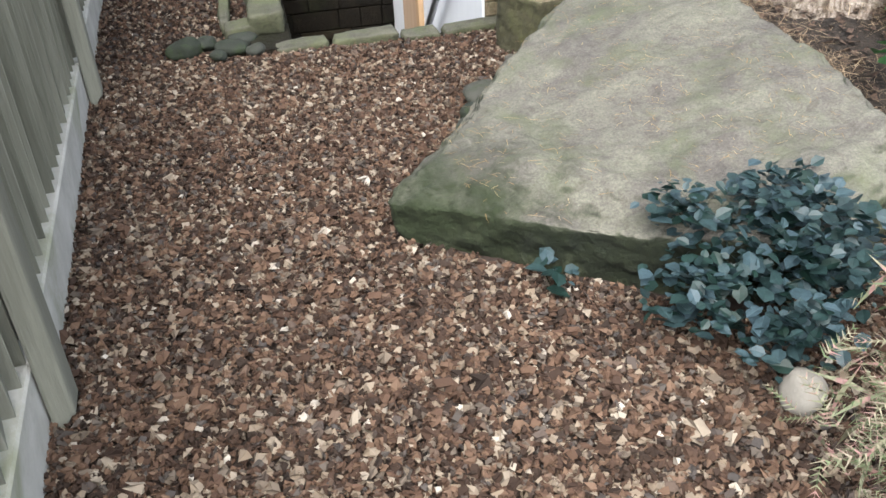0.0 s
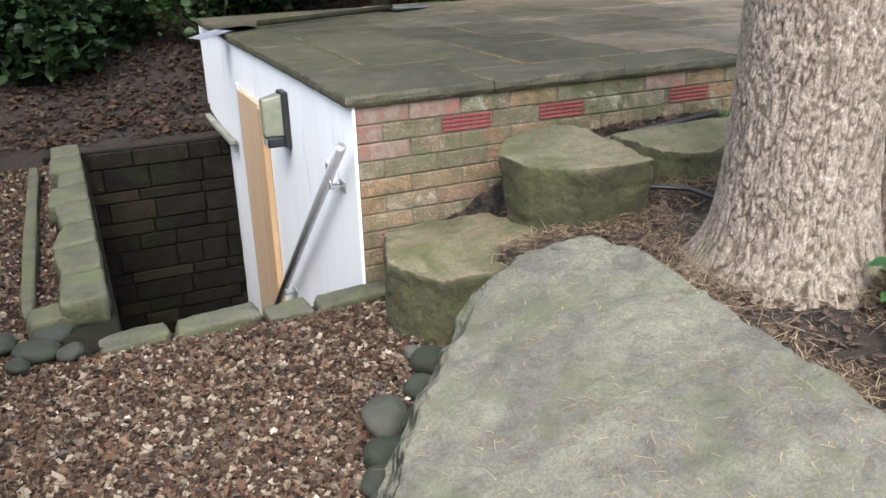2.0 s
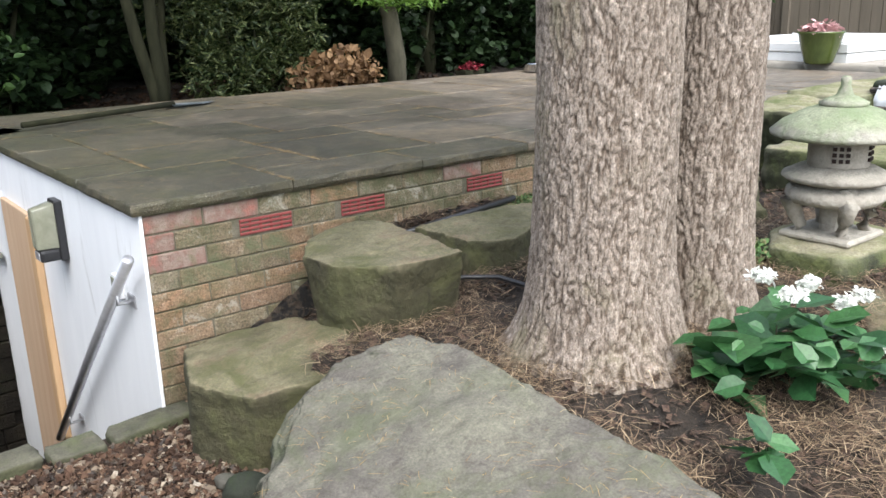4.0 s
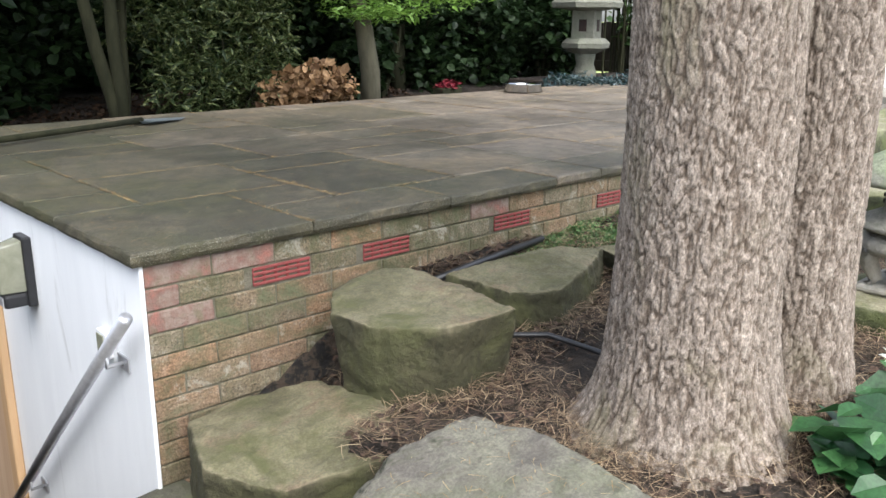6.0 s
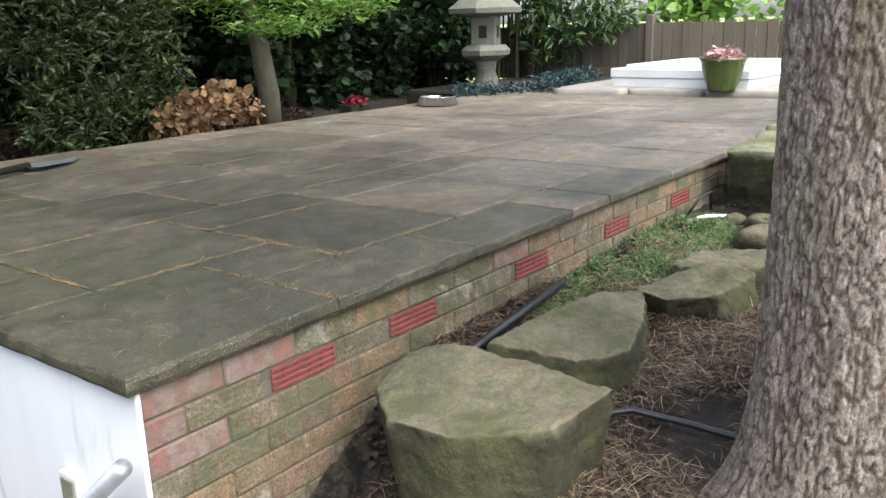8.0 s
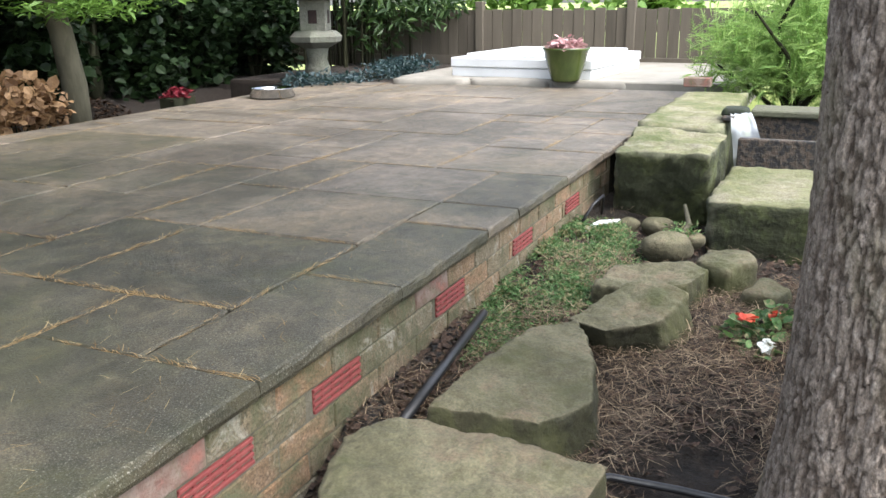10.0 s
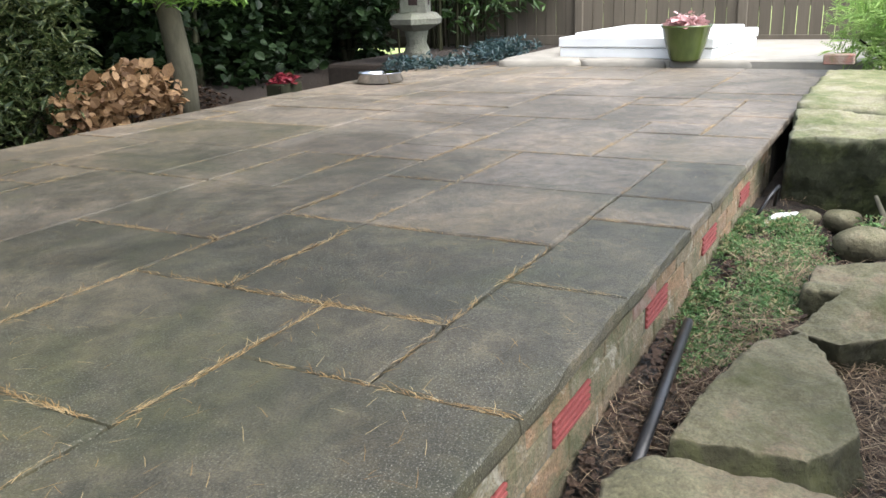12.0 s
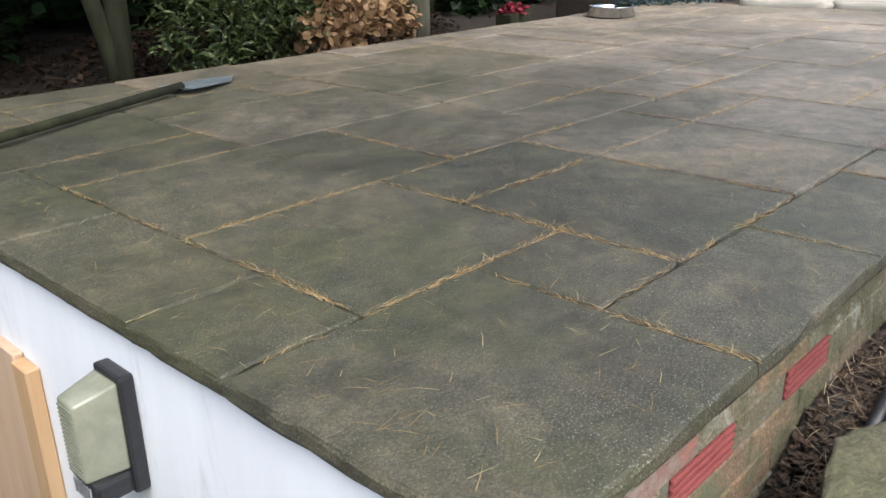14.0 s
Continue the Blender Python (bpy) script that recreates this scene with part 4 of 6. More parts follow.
# ---------------------------------------------------------------- trees
def bark_trunk(name, x, y, z0, z1, r0, r1, flare, parent, material, seg=300, rings=540, lean=(0, 0)):
    """A trunk with flaking, upright bark plates, finest where the path passes."""
    bm = bmesh.new()
    rows, plates = [], []
    h = z1 - z0
    for j in range(rings + 1):
        t = j / rings
        z = h * (0.42 * t / 0.8 if t < 0.8 else 0.42 + 0.58 * (t - 0.8) / 0.2)
        f = flare * math.exp(-z / 0.13)
        row = []
        for i in range(seg):
            a = 2 * math.pi * i / seg
            d = Vector((math.cos(a), math.sin(a), 0))
            root = 1 + 0.25 * math.sin(3 * a + 1.0) * math.exp(-z / 0.2)
            r = (r0 + (r1 - r0) * z / h) + f * root
            k = r0 / 0.021
            q = Vector((d.x * k, d.y * k, z * 12.0))
            q += 0.9 * noise.noise_vector(q * 0.55) + 0.45 * noise.noise_vector(q * 1.6)
            dist, cells = noise.voronoi(q)
            crack = smooth(0.02, 0.22, dist[1] - dist[0])
            flake = 0.5 + 0.5 * noise.cell(cells[0] * 7.31)
            p = max(0.0, min(1.0, 0.1 + crack * (0.5 + 0.32 * flake) + 0.13 * noise.noise(Vector((d.x * k * 2.2, d.y * k * 2.2, z * 30))) + 0.12 * noise.noise(Vector((d.x * k * 0.5, d.y * k * 0.5, z * 5)))))
            r += 0.01 * (p - 0.5) + 0.012 * noise.noise(Vector((d.x * 1.6, d.y * 1.6, z * 1.5)))
            row.append(bm.verts.new((d.x * r + lean[0] * t, d.y * r + lean[1] * t, z)))
            plates.append(p)
        rows.append(row)
    for a, b in zip(rows, rows[1:]):
        for i in range(seg):
            bm.faces.new((a[i], a[(i + 1) % seg], b[(i + 1) % seg], b[i])).smooth = True
    ob = part(name, bm, material, parent)
    ob.data.attributes.new("plate", "FLOAT", "POINT").data.foreach_set("value", plates)
    ob.location = Vector((x, y, z0)) - parent.location
    return ob


def big_tree(x, y, z0, r0, r1, flare, label, crown_at, seed, rings=540, seg=300):
    rng = np.random.default_rng(seed)
    t = thing("tree", (x, y, z0), label, "tree", "twin trees")
    bark_trunk("trunk", x, y, z0, z0 + 5.2, r0, r1, flare, t, M_BARK, seg, rings)
    tops = [(math.cos(a) * 1.5, math.sin(a) * 1.5, 7.6 + 0.5 * math.sin(a * 3)) for a in np.linspace(0.3, 6.0, 6)]
    stems(rng, (0, 0, 4.9), tops, r1 * 0.6, M_BARK_THIN, t, "limb", 8)
    leaves(rng, 9000, [((cx - x, cy - y, cz - z0), (rx, ry, rz)) for (cx, cy, cz), (rx, ry, rz) in crown_at], 0.2, M_LEAF_CANOPY, t, "crown", "green needled crown out of view, placed for its shade", shell=0.8)
    return t


# Crowns are unseen; their blobs are placed to shade bed and near patio.
big_tree(1.03, -1.2, 0.33, 0.216, 0.18, 0.13, "grey-brown furrowed tree trunk rising from the bed", [((0.5, -1.9, 6.6), (2.4, 2.2, 1.1)), ((0.2, 0.1, 6.9), (2.0, 1.8, 0.9)), ((0.9, -1.6, 8.2), (1.9, 1.9, 1.2)), ((1.2, -1.6, 9.6), (1.2, 1.2, 0.9))], 3)
big_tree(1.42, -1.29, 0.33, 0.165, 0.14, 0.08, "second, slimmer furrowed trunk close behind the first", [((1.2, -2.9, 6.9), (1.7, 1.8, 1.0)), ((1.3, -2.2, 8.5), (1.4, 1.5, 0.9))], 4, 500, 230)


# ---------------------------------------------------------------- fence beside the gravel
def left_fence():
    a, b = Vector((-1.525, -4.44, 0)), Vector((-2.29, 5.4, 0))
    d = (b - a).normalized()
    turn = math.degrees(math.atan2(d.y, d.x)) - 90
    rng = random.Random(17)
    for k in range(5):
        at = a + d * 2.01 * k
        f = thing("fence_panel", (at.x, at.y, 0), "weathered grey-green timber fence panel on a concrete board", "fence", "fence panels", turn=turn)
        part("gravel_board", box((-0.05, 0.0, -0.05), (0.0, 2.005, 0.17), 0.006), M_CONCRETE, f, "pale concrete gravel board")
        bm = box((0.004, -0.045, -0.02), (0.06, 0.045, 1.36), 0.01, 2)
        for v in bm.verts:
            if v.co.z < 0.1 and v.co.x > 0.03:
                v.co.z += 0.05
        part("post", bm, M_FENCE, f)
        for z in (0.4, 1.0):
            part("rail", box((-0.09, 0.0, z), (-0.052, 2.0, z + 0.08), 0.004), M_FENCE, f)
        for i in range(22):
            y = i * 0.0915
            bm = box((-0.052, y, 0.15), (-0.038, y + 0.0935, 1.28), 0.002)
            drop, proud = rng.uniform(-0.012, 0.012), rng.uniform(0.018, 0.03)
            for v in bm.verts:
                if v.co.x > -0.045:
                    v.co.x += proud * (1 - (v.co.y - y) / 0.0935)
                v.co.z += drop
            part("board", bm, M_FENCE, f)


left_fence()

# ---------------------------------------------------------------- far end: kerb, upper paving, platform, pot, fence
tagged(part("pavement_upper", box((6.7, -0.3, 0.5), (9.25, 2.78, 0.862), 0.01), M_CONCRETE_PAVE), "upper concrete paving beyond the patio", "pavement", "", "structure")
tagged(part("soil_bank", box((6.56, 2.79, 0.3), (9.25, 4.7, 0.8), 0.04, 2), M_FOLIAGE_FLOOR), "dark soil bank under the creeping juniper", "bank", "", "structure")
for i in range(4):
    stone("kerb_slab", [(6.44 + 0.09 * i, 2.75 - 0.75 * i, 0.868), (6.52 + 0.09 * i, 2.02 - 0.75 * i, 0.868), (6.95, 2.02 - 0.75 * i, 0.868), (6.95, 2.75 - 0.75 * i, 0.868)], 0.7, M_CONCRETE_PAVE, "pale stone kerb slab at the far patio end", "kerb", seed=60 + i, rounds=3, bumps=0.004, big=0.003, soft=1, spread=0)
plat = thing("white_platform", (7.6, 1.53, 0.862), "low white painted stepped platform on the paving", "platform", turn=-4)
part("base", box((-0.8, -0.68, 0), (0.75, 0.7, 0.085), 0.006), M_WHITE_TRIM, plat)
part("deck", box((-0.81, -0.69, 0.09), (0.76, 0.71, 0.175), 0.008), M_WHITE_TRIM, plat)
part("cap", box((-0.7, -0.58, 0.175), (0.66, 0.6, 0.21), 0.01), M_WHITE_TRIM, plat)
part("spout", tube([(-0.55, -0.05, 0.17), (-0.55, 0.0, 0.23), (-0.55, 0.05, 0.24)], 0.018, 10), M_WHITE_TRIM, plat, smooth=True)

pot = thing("plant_pot", (6.62, 1.1, 0.865), "green glazed pot of pink succulents", "plant pot")
pot_body = part("pot", lathe([(0.0, 0.0), (0.115, 0.0), (0.125, 0.02), (0.165, 0.14), (0.195, 0.26), (0.205, 0.27), (0.205, 0.285), (0.19, 0.285), (0.185, 0.25), (0.0, 0.25)], 40, False), M_GLAZE, pot, smooth=True)
leaves(np.random.default_rng(5), 420, [((0, 0, 0.29), (0.17, 0.17, 0.08))], 0.05, M_PETAL_PINK, pot_body, "succulents", "pink and cream succulent rosettes", shell=0.9)


def far_fence():
    for k in range(5):
        f = thing("fence_panel", (9.2 + 0.02 * k, -2.6 + 1.85 * k, 0.6), "brown vertical board garden fence at the far end", "fence", "far fence panels")
        part("post", box((-0.06, -0.05, 0), (0.04, 0.05, 0.95), 0.008), M_FENCE_BROWN, f)
        part("rail", box((0.02, 0.05, 0.15), (0.05, 1.8, 0.22)), M_FENCE_BROWN, f)
        part("rail", box((0.02, 0.05, 0.6), (0.05, 1.8, 0.67)), M_FENCE_BROWN, f)
        part("kickboard", box((-0.03, 0.05, 0.2), (0.0, 1.8, 0.31), 0.004), M_FENCE_BROWN, f)
        for i in range(14):
            part("board", box((-0.012 + 0.006 * (i % 2), 0.05 + i * 0.126, 0.2), (0.014 + 0.006 * (i % 2), 0.17 + i * 0.126, 0.85 + 0.012 * math.sin(i * 3 + k)), 0.003), M_FENCE_BROWN, f)


far_fence()


# ---------------------------------------------------------------- stone lanterns
def round_lantern(x, y, z):
    t = thing("stone_lantern", (x, y, z), "carved stone garden lantern with a wide mossy cap", "stone lantern")
    part("base", box((-0.16, -0.16, 0.0), (0.16, 0.16, 0.03), 0.01), M_LANTERN, t)
    for k in range(4):
        a = math.pi / 4 + k * math.pi / 2
        c, s = math.cos(a), math.sin(a)
        part("leg", tube([(0.15 * c, 0.15 * s, 0.02), (0.13 * c, 0.13 * s, 0.05), (0.16 * c, 0.16 * s, 0.11), (0.185 * c, 0.185 * s, 0.17), (0.15 * c, 0.15 * s, 0.23)], [0.03, 0.026, 0.034, 0.045, 0.05], 10), M_LANTERN, t, smooth=True)
    part("core", lathe([(0.05, 0.02), (0.055, 0.2)], 16), M_LANTERN, t)
    part("bowl", lathe([(0.1, 0.17), (0.19, 0.165), (0.205, 0.19), (0.2, 0.22), (0.15, 0.245)], 32), M_LANTERN, t, smooth=True)
    part("tray", lathe([(0.14, 0.24), (0.21, 0.262), (0.225, 0.275), (0.22, 0.29), (0.15, 0.325), (0.13, 0.325)], 40), M_LANTERN, t, smooth=True)
    bm = lathe([(0.12, 0.32), (0.125, 0.33), (0.125, 0.44), (0.118, 0.45)], 32)
    light_box = part("light_box", bm, M_LANTERN, t)
    for a in (-2.6, -1.3, 0.0, 1.4):
        c, s = math.cos(a), math.sin(a)
        for i in range(3):
            for j in range(3):
                o = (i - 1) * 0.026
                p = Vector((c * 0.1235 - s * o, s * 0.1235 + c * o, 0.36 + j * 0.026))
                part("opening", box((-0.008, -0.008, -0.008), (0.008, 0.008, 0.008)), M_HOLE, light_box).matrix_local = Matrix.Translation(p) @ Matrix.Rotation(a, 4, "Z")
    cap = part("cap", lathe([(0.11, 0.44), (0.26, 0.45), (0.285, 0.46), (0.288, 0.475), (0.24, 0.52), (0.15, 0.57), (0.1, 0.585), (0.09, 0.585)], 48), M_LANTERN_GREEN, t, "wide mossy cap", True)
    part("finial", lathe([(0.095, 0.585), (0.1, 0.6), (0.07, 0.615), (0.035, 0.63), (0.02, 0.67), (0.022, 0.7), (0.012, 0.71)], 24), M_LANTERN_GREEN, t, smooth=True)
    return t


round_lantern(2.15, -1.37, 0.555).scale = (0.87, 0.87, 0.85)


def tall_lantern(x, y, z):
    t = thing("stone_lantern", (x, y, z), "tall grey stone lantern in front of the dark shrubs", "stone lantern", turn=20)
    part("base", lathe([(0.2, 0), (0.2, 0.05), (0.13, 0.08)], 6), M_LANTERN_SHADED, t)
    part("pedestal", lathe([(0.11, 0.05), (0.12, 0.15), (0.09, 0.22), (0.11, 0.32)], 20), M_LANTERN_SHADED, t, smooth=True)
    part("tray", lathe([(0.12, 0.31), (0.24, 0.36), (0.25, 0.4), (0.2, 0.44), (0.13, 0.45)], 6), M_LANTERN_SHADED, t)
    light_box = part("light_box", box((-0.12, -0.12, 0.44), (0.12, 0.12, 0.68), 0.008), M_LANTERN_SHADED, t)
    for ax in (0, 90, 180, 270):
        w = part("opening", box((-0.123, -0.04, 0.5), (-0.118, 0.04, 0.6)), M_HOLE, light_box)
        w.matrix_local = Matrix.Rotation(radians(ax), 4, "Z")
    part("roof", lathe([(0.14, 0.67), (0.36, 0.7), (0.37, 0.74), (0.25, 0.82), (0.12, 0.87), (0.06, 0.88)], 6), M_LANTERN_SHADED, t)
    part("finial", lathe([(0.06, 0.87), (0.07, 0.92), (0.04, 0.96), (0.02, 1.02)], 12), M_LANTERN_SHADED, t, smooth=True)
    return t


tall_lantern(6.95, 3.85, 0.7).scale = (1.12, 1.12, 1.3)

# ---------------------------------------------------------------- small things
bowl = thing("feeding_bowl", (5.1, 3.12, SLAB_TOP), "shiny stainless steel feeding bowl on the slabs", "bowl")
part("bowl", lathe([(0.0, 0.006), (0.17, 0.004), (0.185, 0.01), (0.165, 0.07), (0.18, 0.077), (0.175, 0.081), (0.155, 0.07), (0.135, 0.02), (0.0, 0.014)], 48, False), M_CHROME, bowl, smooth=True)
# Body and blooms are coloured dark in place of the shade over them.
trough = thing("trough", (4.75, 3.8, 0.7), "small trough of red flowers in the shade", "planter")
part("body", box((-0.13, -0.08, 0), (0.13, 0.08, 0.13), 0.01), M_BARK_THIN, trough)
leaves(np.random.default_rng(8), 160, [((0, 0, 0.15), (0.13, 0.08, 0.05))], 0.05, M_RED, trough, "flowers", "red blooms, coloured dark for the shade")

spade = thing("spade", (1.24, 2.9, SLAB_TOP), "garden spade with a grey blade lying on the slabs", "spade", turn=24)
_b = bmesh.new()
_v = [_b.verts.new(p) for p in ((0, -0.1, 0.03), (0, 0.1, 0.03), (0.3, 0.09, 0.012), (0.46, 0.0, 0.01), (0.3, -0.09, 0.012), (0.05, 0.0, 0.006), (0.32, 0.0, 0.004))]
for f_ in ((0, 5, 1), (0, 4, 6, 5), (1, 5, 6, 2), (4, 3, 6), (6, 3, 2)):
    _b.faces.new([_v[i] for i in f_])
bmesh.ops.solidify(_b, geom=_b.faces[:], thickness=0.004)
part("blade", _b, M_SLATE, spade, "dull blue-grey steel blade")
part("shaft", tube([(0.04, 0, 0.03), (-0.5, 0.01, 0.03), (-1.15, 0.0, 0.035)], [0.02, 0.018, 0.018], 12), M_BARK_THIN, spade, "worn brown wooden shaft", True)

strip = thing("plastic_strip", (-0.02, 2.42, SLAB_TOP), "bent offcut of pale grey plastic trim on the slab corner", "plastic trim", turn=25)
_b = bmesh.new()
_n = 10
_rows = [[_b.verts.new((-0.22 + 0.42 * i / _n, s * 0.085, 0.012 - 0.07 * max(0, 0.45 - i / _n))) for s in (-1, 1)] for i in range(_n + 1)]
for i in range(_n):
    _b.faces.new((_rows[i][0], _rows[i + 1][0], _rows[i + 1][1], _rows[i][1]))
bmesh.ops.solidify(_b, geom=_b.faces[:], thickness=0.006)
part("strip", _b, M_STRIP, strip)

# hose and pond liner beside the wall
hose = tagged(part("hose", tube([(0.86, -0.46, 0.44), (1.02, -0.54, 0.442), (1.115, -0.62, 0.44), (1.128, -0.78, 0.436), (1.13, -0.93, 0.432), (1.12, -1.05, 0.42)], 0.0095, 12), M_BLACK, smooth=True), "black plastic hose lying across the bed", "hose")
pipe = tagged(part("drain_pipe", tube([(0.98, -0.12, 0.525), (1.3, -0.095, 0.545), (1.72, -0.06, 0.565)], 0.0145, 16), M_BLACK, smooth=True), "black plastic pipe along the foot of the wall", "pipe")


def liner(x0, x1, n, seed, name="pond_liner"):
    rng = np.random.default_rng(seed)
    bm = bmesh.new()
    rows = []
    for i in range(n + 1):
        x = x0 + (x1 - x0) * i / n
        zb = float(np.interp(x, (0.1, 0.26, 0.45, 0.68, 0.95, 1.4, 1.75), (0.14, 0.22, 0.29, 0.42, 0.545, 0.565, 0.56)))
        wd = 0.06 + 0.07 * smooth(0.85, 1.1, x)
        rows.append([bm.verts.new((x, -0.006 - wd * j / 6, zb - 0.09 * (j / 6) + 0.022 * noise.fractal(Vector((x * 22, j * 1.6, seed)), 0.7, 2, 5))) for j in range(7)])
    for a, b in zip(rows, rows[1:]):
        for j in range(6):
            bm.faces.new((a[j], b[j], b[j + 1], a[j + 1])).smooth = True
    bmesh.ops.solidify(bm, geom=bm.faces[:], thickness=0.003)
    return tagged(part(name, bm, M_LINER), "crumpled black pond liner tucked behind the rocks", "pond liner")


liner(0.15, 1.7, 60, 2)
tagged(part("white_pipe", tube([(2.82, -0.1, 0.575), (2.98, -0.13, 0.57), (3.05, -0.2, 0.565)], 0.014, 10), M_WHITE_TRIM, smooth=True), "short white plastic pipe by the wall", "pipe")
tagged(part("stick", tube([(2.82, -0.5, 0.58), (2.95, -0.52, 0.61), (3.08, -0.48, 0.66)], [0.01, 0.012, 0.008], 8), M_MAPLE_BARK, smooth=True), "pale broken stick among the cobbles", "stick")
tagged(part("cable", tube([(2.9, -0.05, 0.56), (2.95, -0.1, 0.66), (3.05, -0.12, 0.68), (3.12, -0.1, 0.58)], 0.007, 8), M_BLACK, smooth=True), "black cable looping by the wall end", "cable")

# water feature
pond = thing("water_trough", (4.0, -1.5, 0.5), "black-lined water trough behind the mossy slab", "pond")
part("front", box((0.0, -0.9, 0), (0.05, 0.9, 0.33), 0.006), M_LINER, pond)
part("back", box((0.7, -0.9, 0), (0.76, 0.9, 0.36), 0.006), M_LINER, pond)
part("rim", box((0.66, -0.9, 0.362), (0.98, 0.9, 0.4), 0.008), M_COPING, pond, "grey stone rim")
part("water", box((0.05, -0.9, 0.1), (0.7, 0.9, 0.22)), M_POND, pond, "dark water")
fall = thing("waterfall", (4.3, -0.58, 0.9), "thin white sheet of falling water", "waterfall")
_b = bmesh.new()
_rows = []
for i in range(19):
    t_ = i / 18
    _rows.append([_b.verts.new((-0.12 * min(1, t_ * 2.5) + 0.025 * noise.noise(Vector((j * 1.7, t_ * 2, 4))), 0.06 - (0.11 + 0.07 * t_) * j / 9 - 0.06 * t_, 0.03 - 0.32 * t_ ** 1.5 + 0.008 * noise.noise(Vector((j * 2.3, t_ * 4, 1))))) for j in range(10)])
for a, b in zip(_rows, _rows[1:]):
    for j in range(9):
        if t_ < 2 and noise.noise(Vector((j * 0.9, 0.2, 8))) > -0.35:
            _b.faces.new((a[j], b[j], b[j + 1], a[j + 1])).smooth = True
part("sheet", _b, M_WATER, fall)
part("lip", box((-0.05, -0.02, -0.02), (0.1, 0.1, 0.012), 0.01), M_LINER, fall)
part("stone", rough_solid([(-0.02, -0.02, 0.05), (0.14, -0.04, 0.05), (0.16, 0.1, 0.05), (0.0, 0.1, 0.05)], 0.0, rounds=3, soft=2, big=0.004, bumps=0.003), M_PEBBLE, fall, smooth=True)
tagged(part("brick_end", box((6.0, -0.2, 0.9), (6.12, 0.0, 0.97), 0.006), M_BRICK_RED), "loose red brick at the patio end", "brick")


# ---------------------------------------------------------------- shrubs
def shrub(name, at, blobs, n, size, material, label, category="shrub", twigs=6, seed=0, slim=False, flat=1.3, shell=0.5, stem_mat=None, stem_r=0.02, crown_label=""):
    rng = np.random.default_rng(seed)
    t = thing(name, at, label, category)
    tops = [tuple(np.array(b[0]) + rng.normal(size=3) * 0.25 * np.array(b[1])) for b in (blobs * 10)[:twigs]]
    stems(rng, (0, 0, -0.02), tops, stem_r, stem_mat or M_BARK_THIN, t, "stem")
    leaves(rng, n, blobs, size, material, t, "crown", crown_label, flat, slim, shell)
    return t


shrub("shrub", (0.02, -2.45, 0.05), [((0.0, 0.0, 0.15), (0.22, 0.2, 0.15)), ((-0.2, -0.12, 0.09), (0.13, 0.14, 0.1)), ((0.1, -0.14, 0.16), (0.16, 0.16, 0.15)), ((0.1, 0.04, 0.2), (0.14, 0.13, 0.1)), ((-0.16, 0.1, 0.2), (0.09, 0.09, 0.07)), ((-0.08, -0.3, 0.08), (0.14, 0.1, 0.09))], 1500, 0.036, M_LEAF_BLUE, "low shrub with oval blue-green leaves", seed=1, flat=0.9, shell=0.8, twigs=12, stem_r=0.004)
shrub("seedling", (-0.43, -2.28, 0.0), [((0, 0, 0.06), (0.06, 0.06, 0.04))], 16, 0.055, M_LEAF_BLUE, "small blue-green seedling at the boulder foot", "plant", 4, 2, flat=0.6, shell=0.9, stem_r=0.003)
shrub("laceleaf_shrub", (0.1, -3.12, 0.0), [((-0.1, 0.0, 0.2), (0.26, 0.2, 0.14)), ((0.15, 0.15, 0.3), (0.22, 0.22, 0.16))], 900, 0.085, M_LEAF_PINK, "pink, cream and green soft-leaved shrub", seed=3, slim="frond", flat=1.4, shell=0.9, twigs=8, stem_r=0.006)
hyd = shrub("hydrangea", (1.28, -1.72, 0.3), [((-0.08, 0, 0.2), (0.22, 0.2, 0.11)), ((-0.2, 0.04, 0.12), (0.18, 0.18, 0.09)), ((0.12, -0.04, 0.12), (0.2, 0.18, 0.08)), ((0.16, -0.06, 0.04), (0.18, 0.16, 0.06))], 190, 0.11, M_LEAF_GREEN, "hydrangea with white flower heads and broad leaves", "shrub", 9, 4, flat=0.9, shell=0.7, stem_r=0.006)
for i, p in enumerate(((-0.2, 0.0, 0.41), (-0.15, -0.06, 0.36), (0.02, -0.02, 0.34), (0.17, -0.06, 0.26), (0.28, -0.02, 0.2), (0.1, -0.2, 0.18), (0.33, -0.04, 0.24))):
    leaves(np.random.default_rng(40 + i), 150, [(p, (0.034, 0.034, 0.018))], 0.015, M_PETAL_WHITE, hyd, "flower_head", "white flower cluster", 1.2)
shrub("seedling", (0.75, -1.95, 0.36), [((0, 0, 0.05), (0.07, 0.06, 0.04))], 9, 0.1, M_LEAF_GREEN, "young green plant sprouting from the mulch", "plant", 4, 5, flat=0.7, shell=0.9, stem_r=0.003)
imp = shrub("busy_lizzie", (2.02, -0.86, 0.42), [((0, 0, 0.07), (0.13, 0.1, 0.06)), ((0.1, -0.08, 0.09), (0.1, 0.08, 0.06))], 170, 0.042, M_LEAF_COVER, "small bedding plant with red and white blooms", "plant", 6, 6, shell=0.8, stem_r=0.003)
for i, (p, m_) in enumerate((((-0.02, 0.02, 0.14), M_PETAL_RED), ((0.1, -0.06, 0.12), M_PETAL_RED), ((-0.09, -0.05, 0.09), M_PETAL_WHITE))):
    leaves(np.random.default_rng(60 + i), 14, [(p, (0.02, 0.02, 0.01))], 0.03, m_, imp, "flower", "bright small bloom", 0.7)
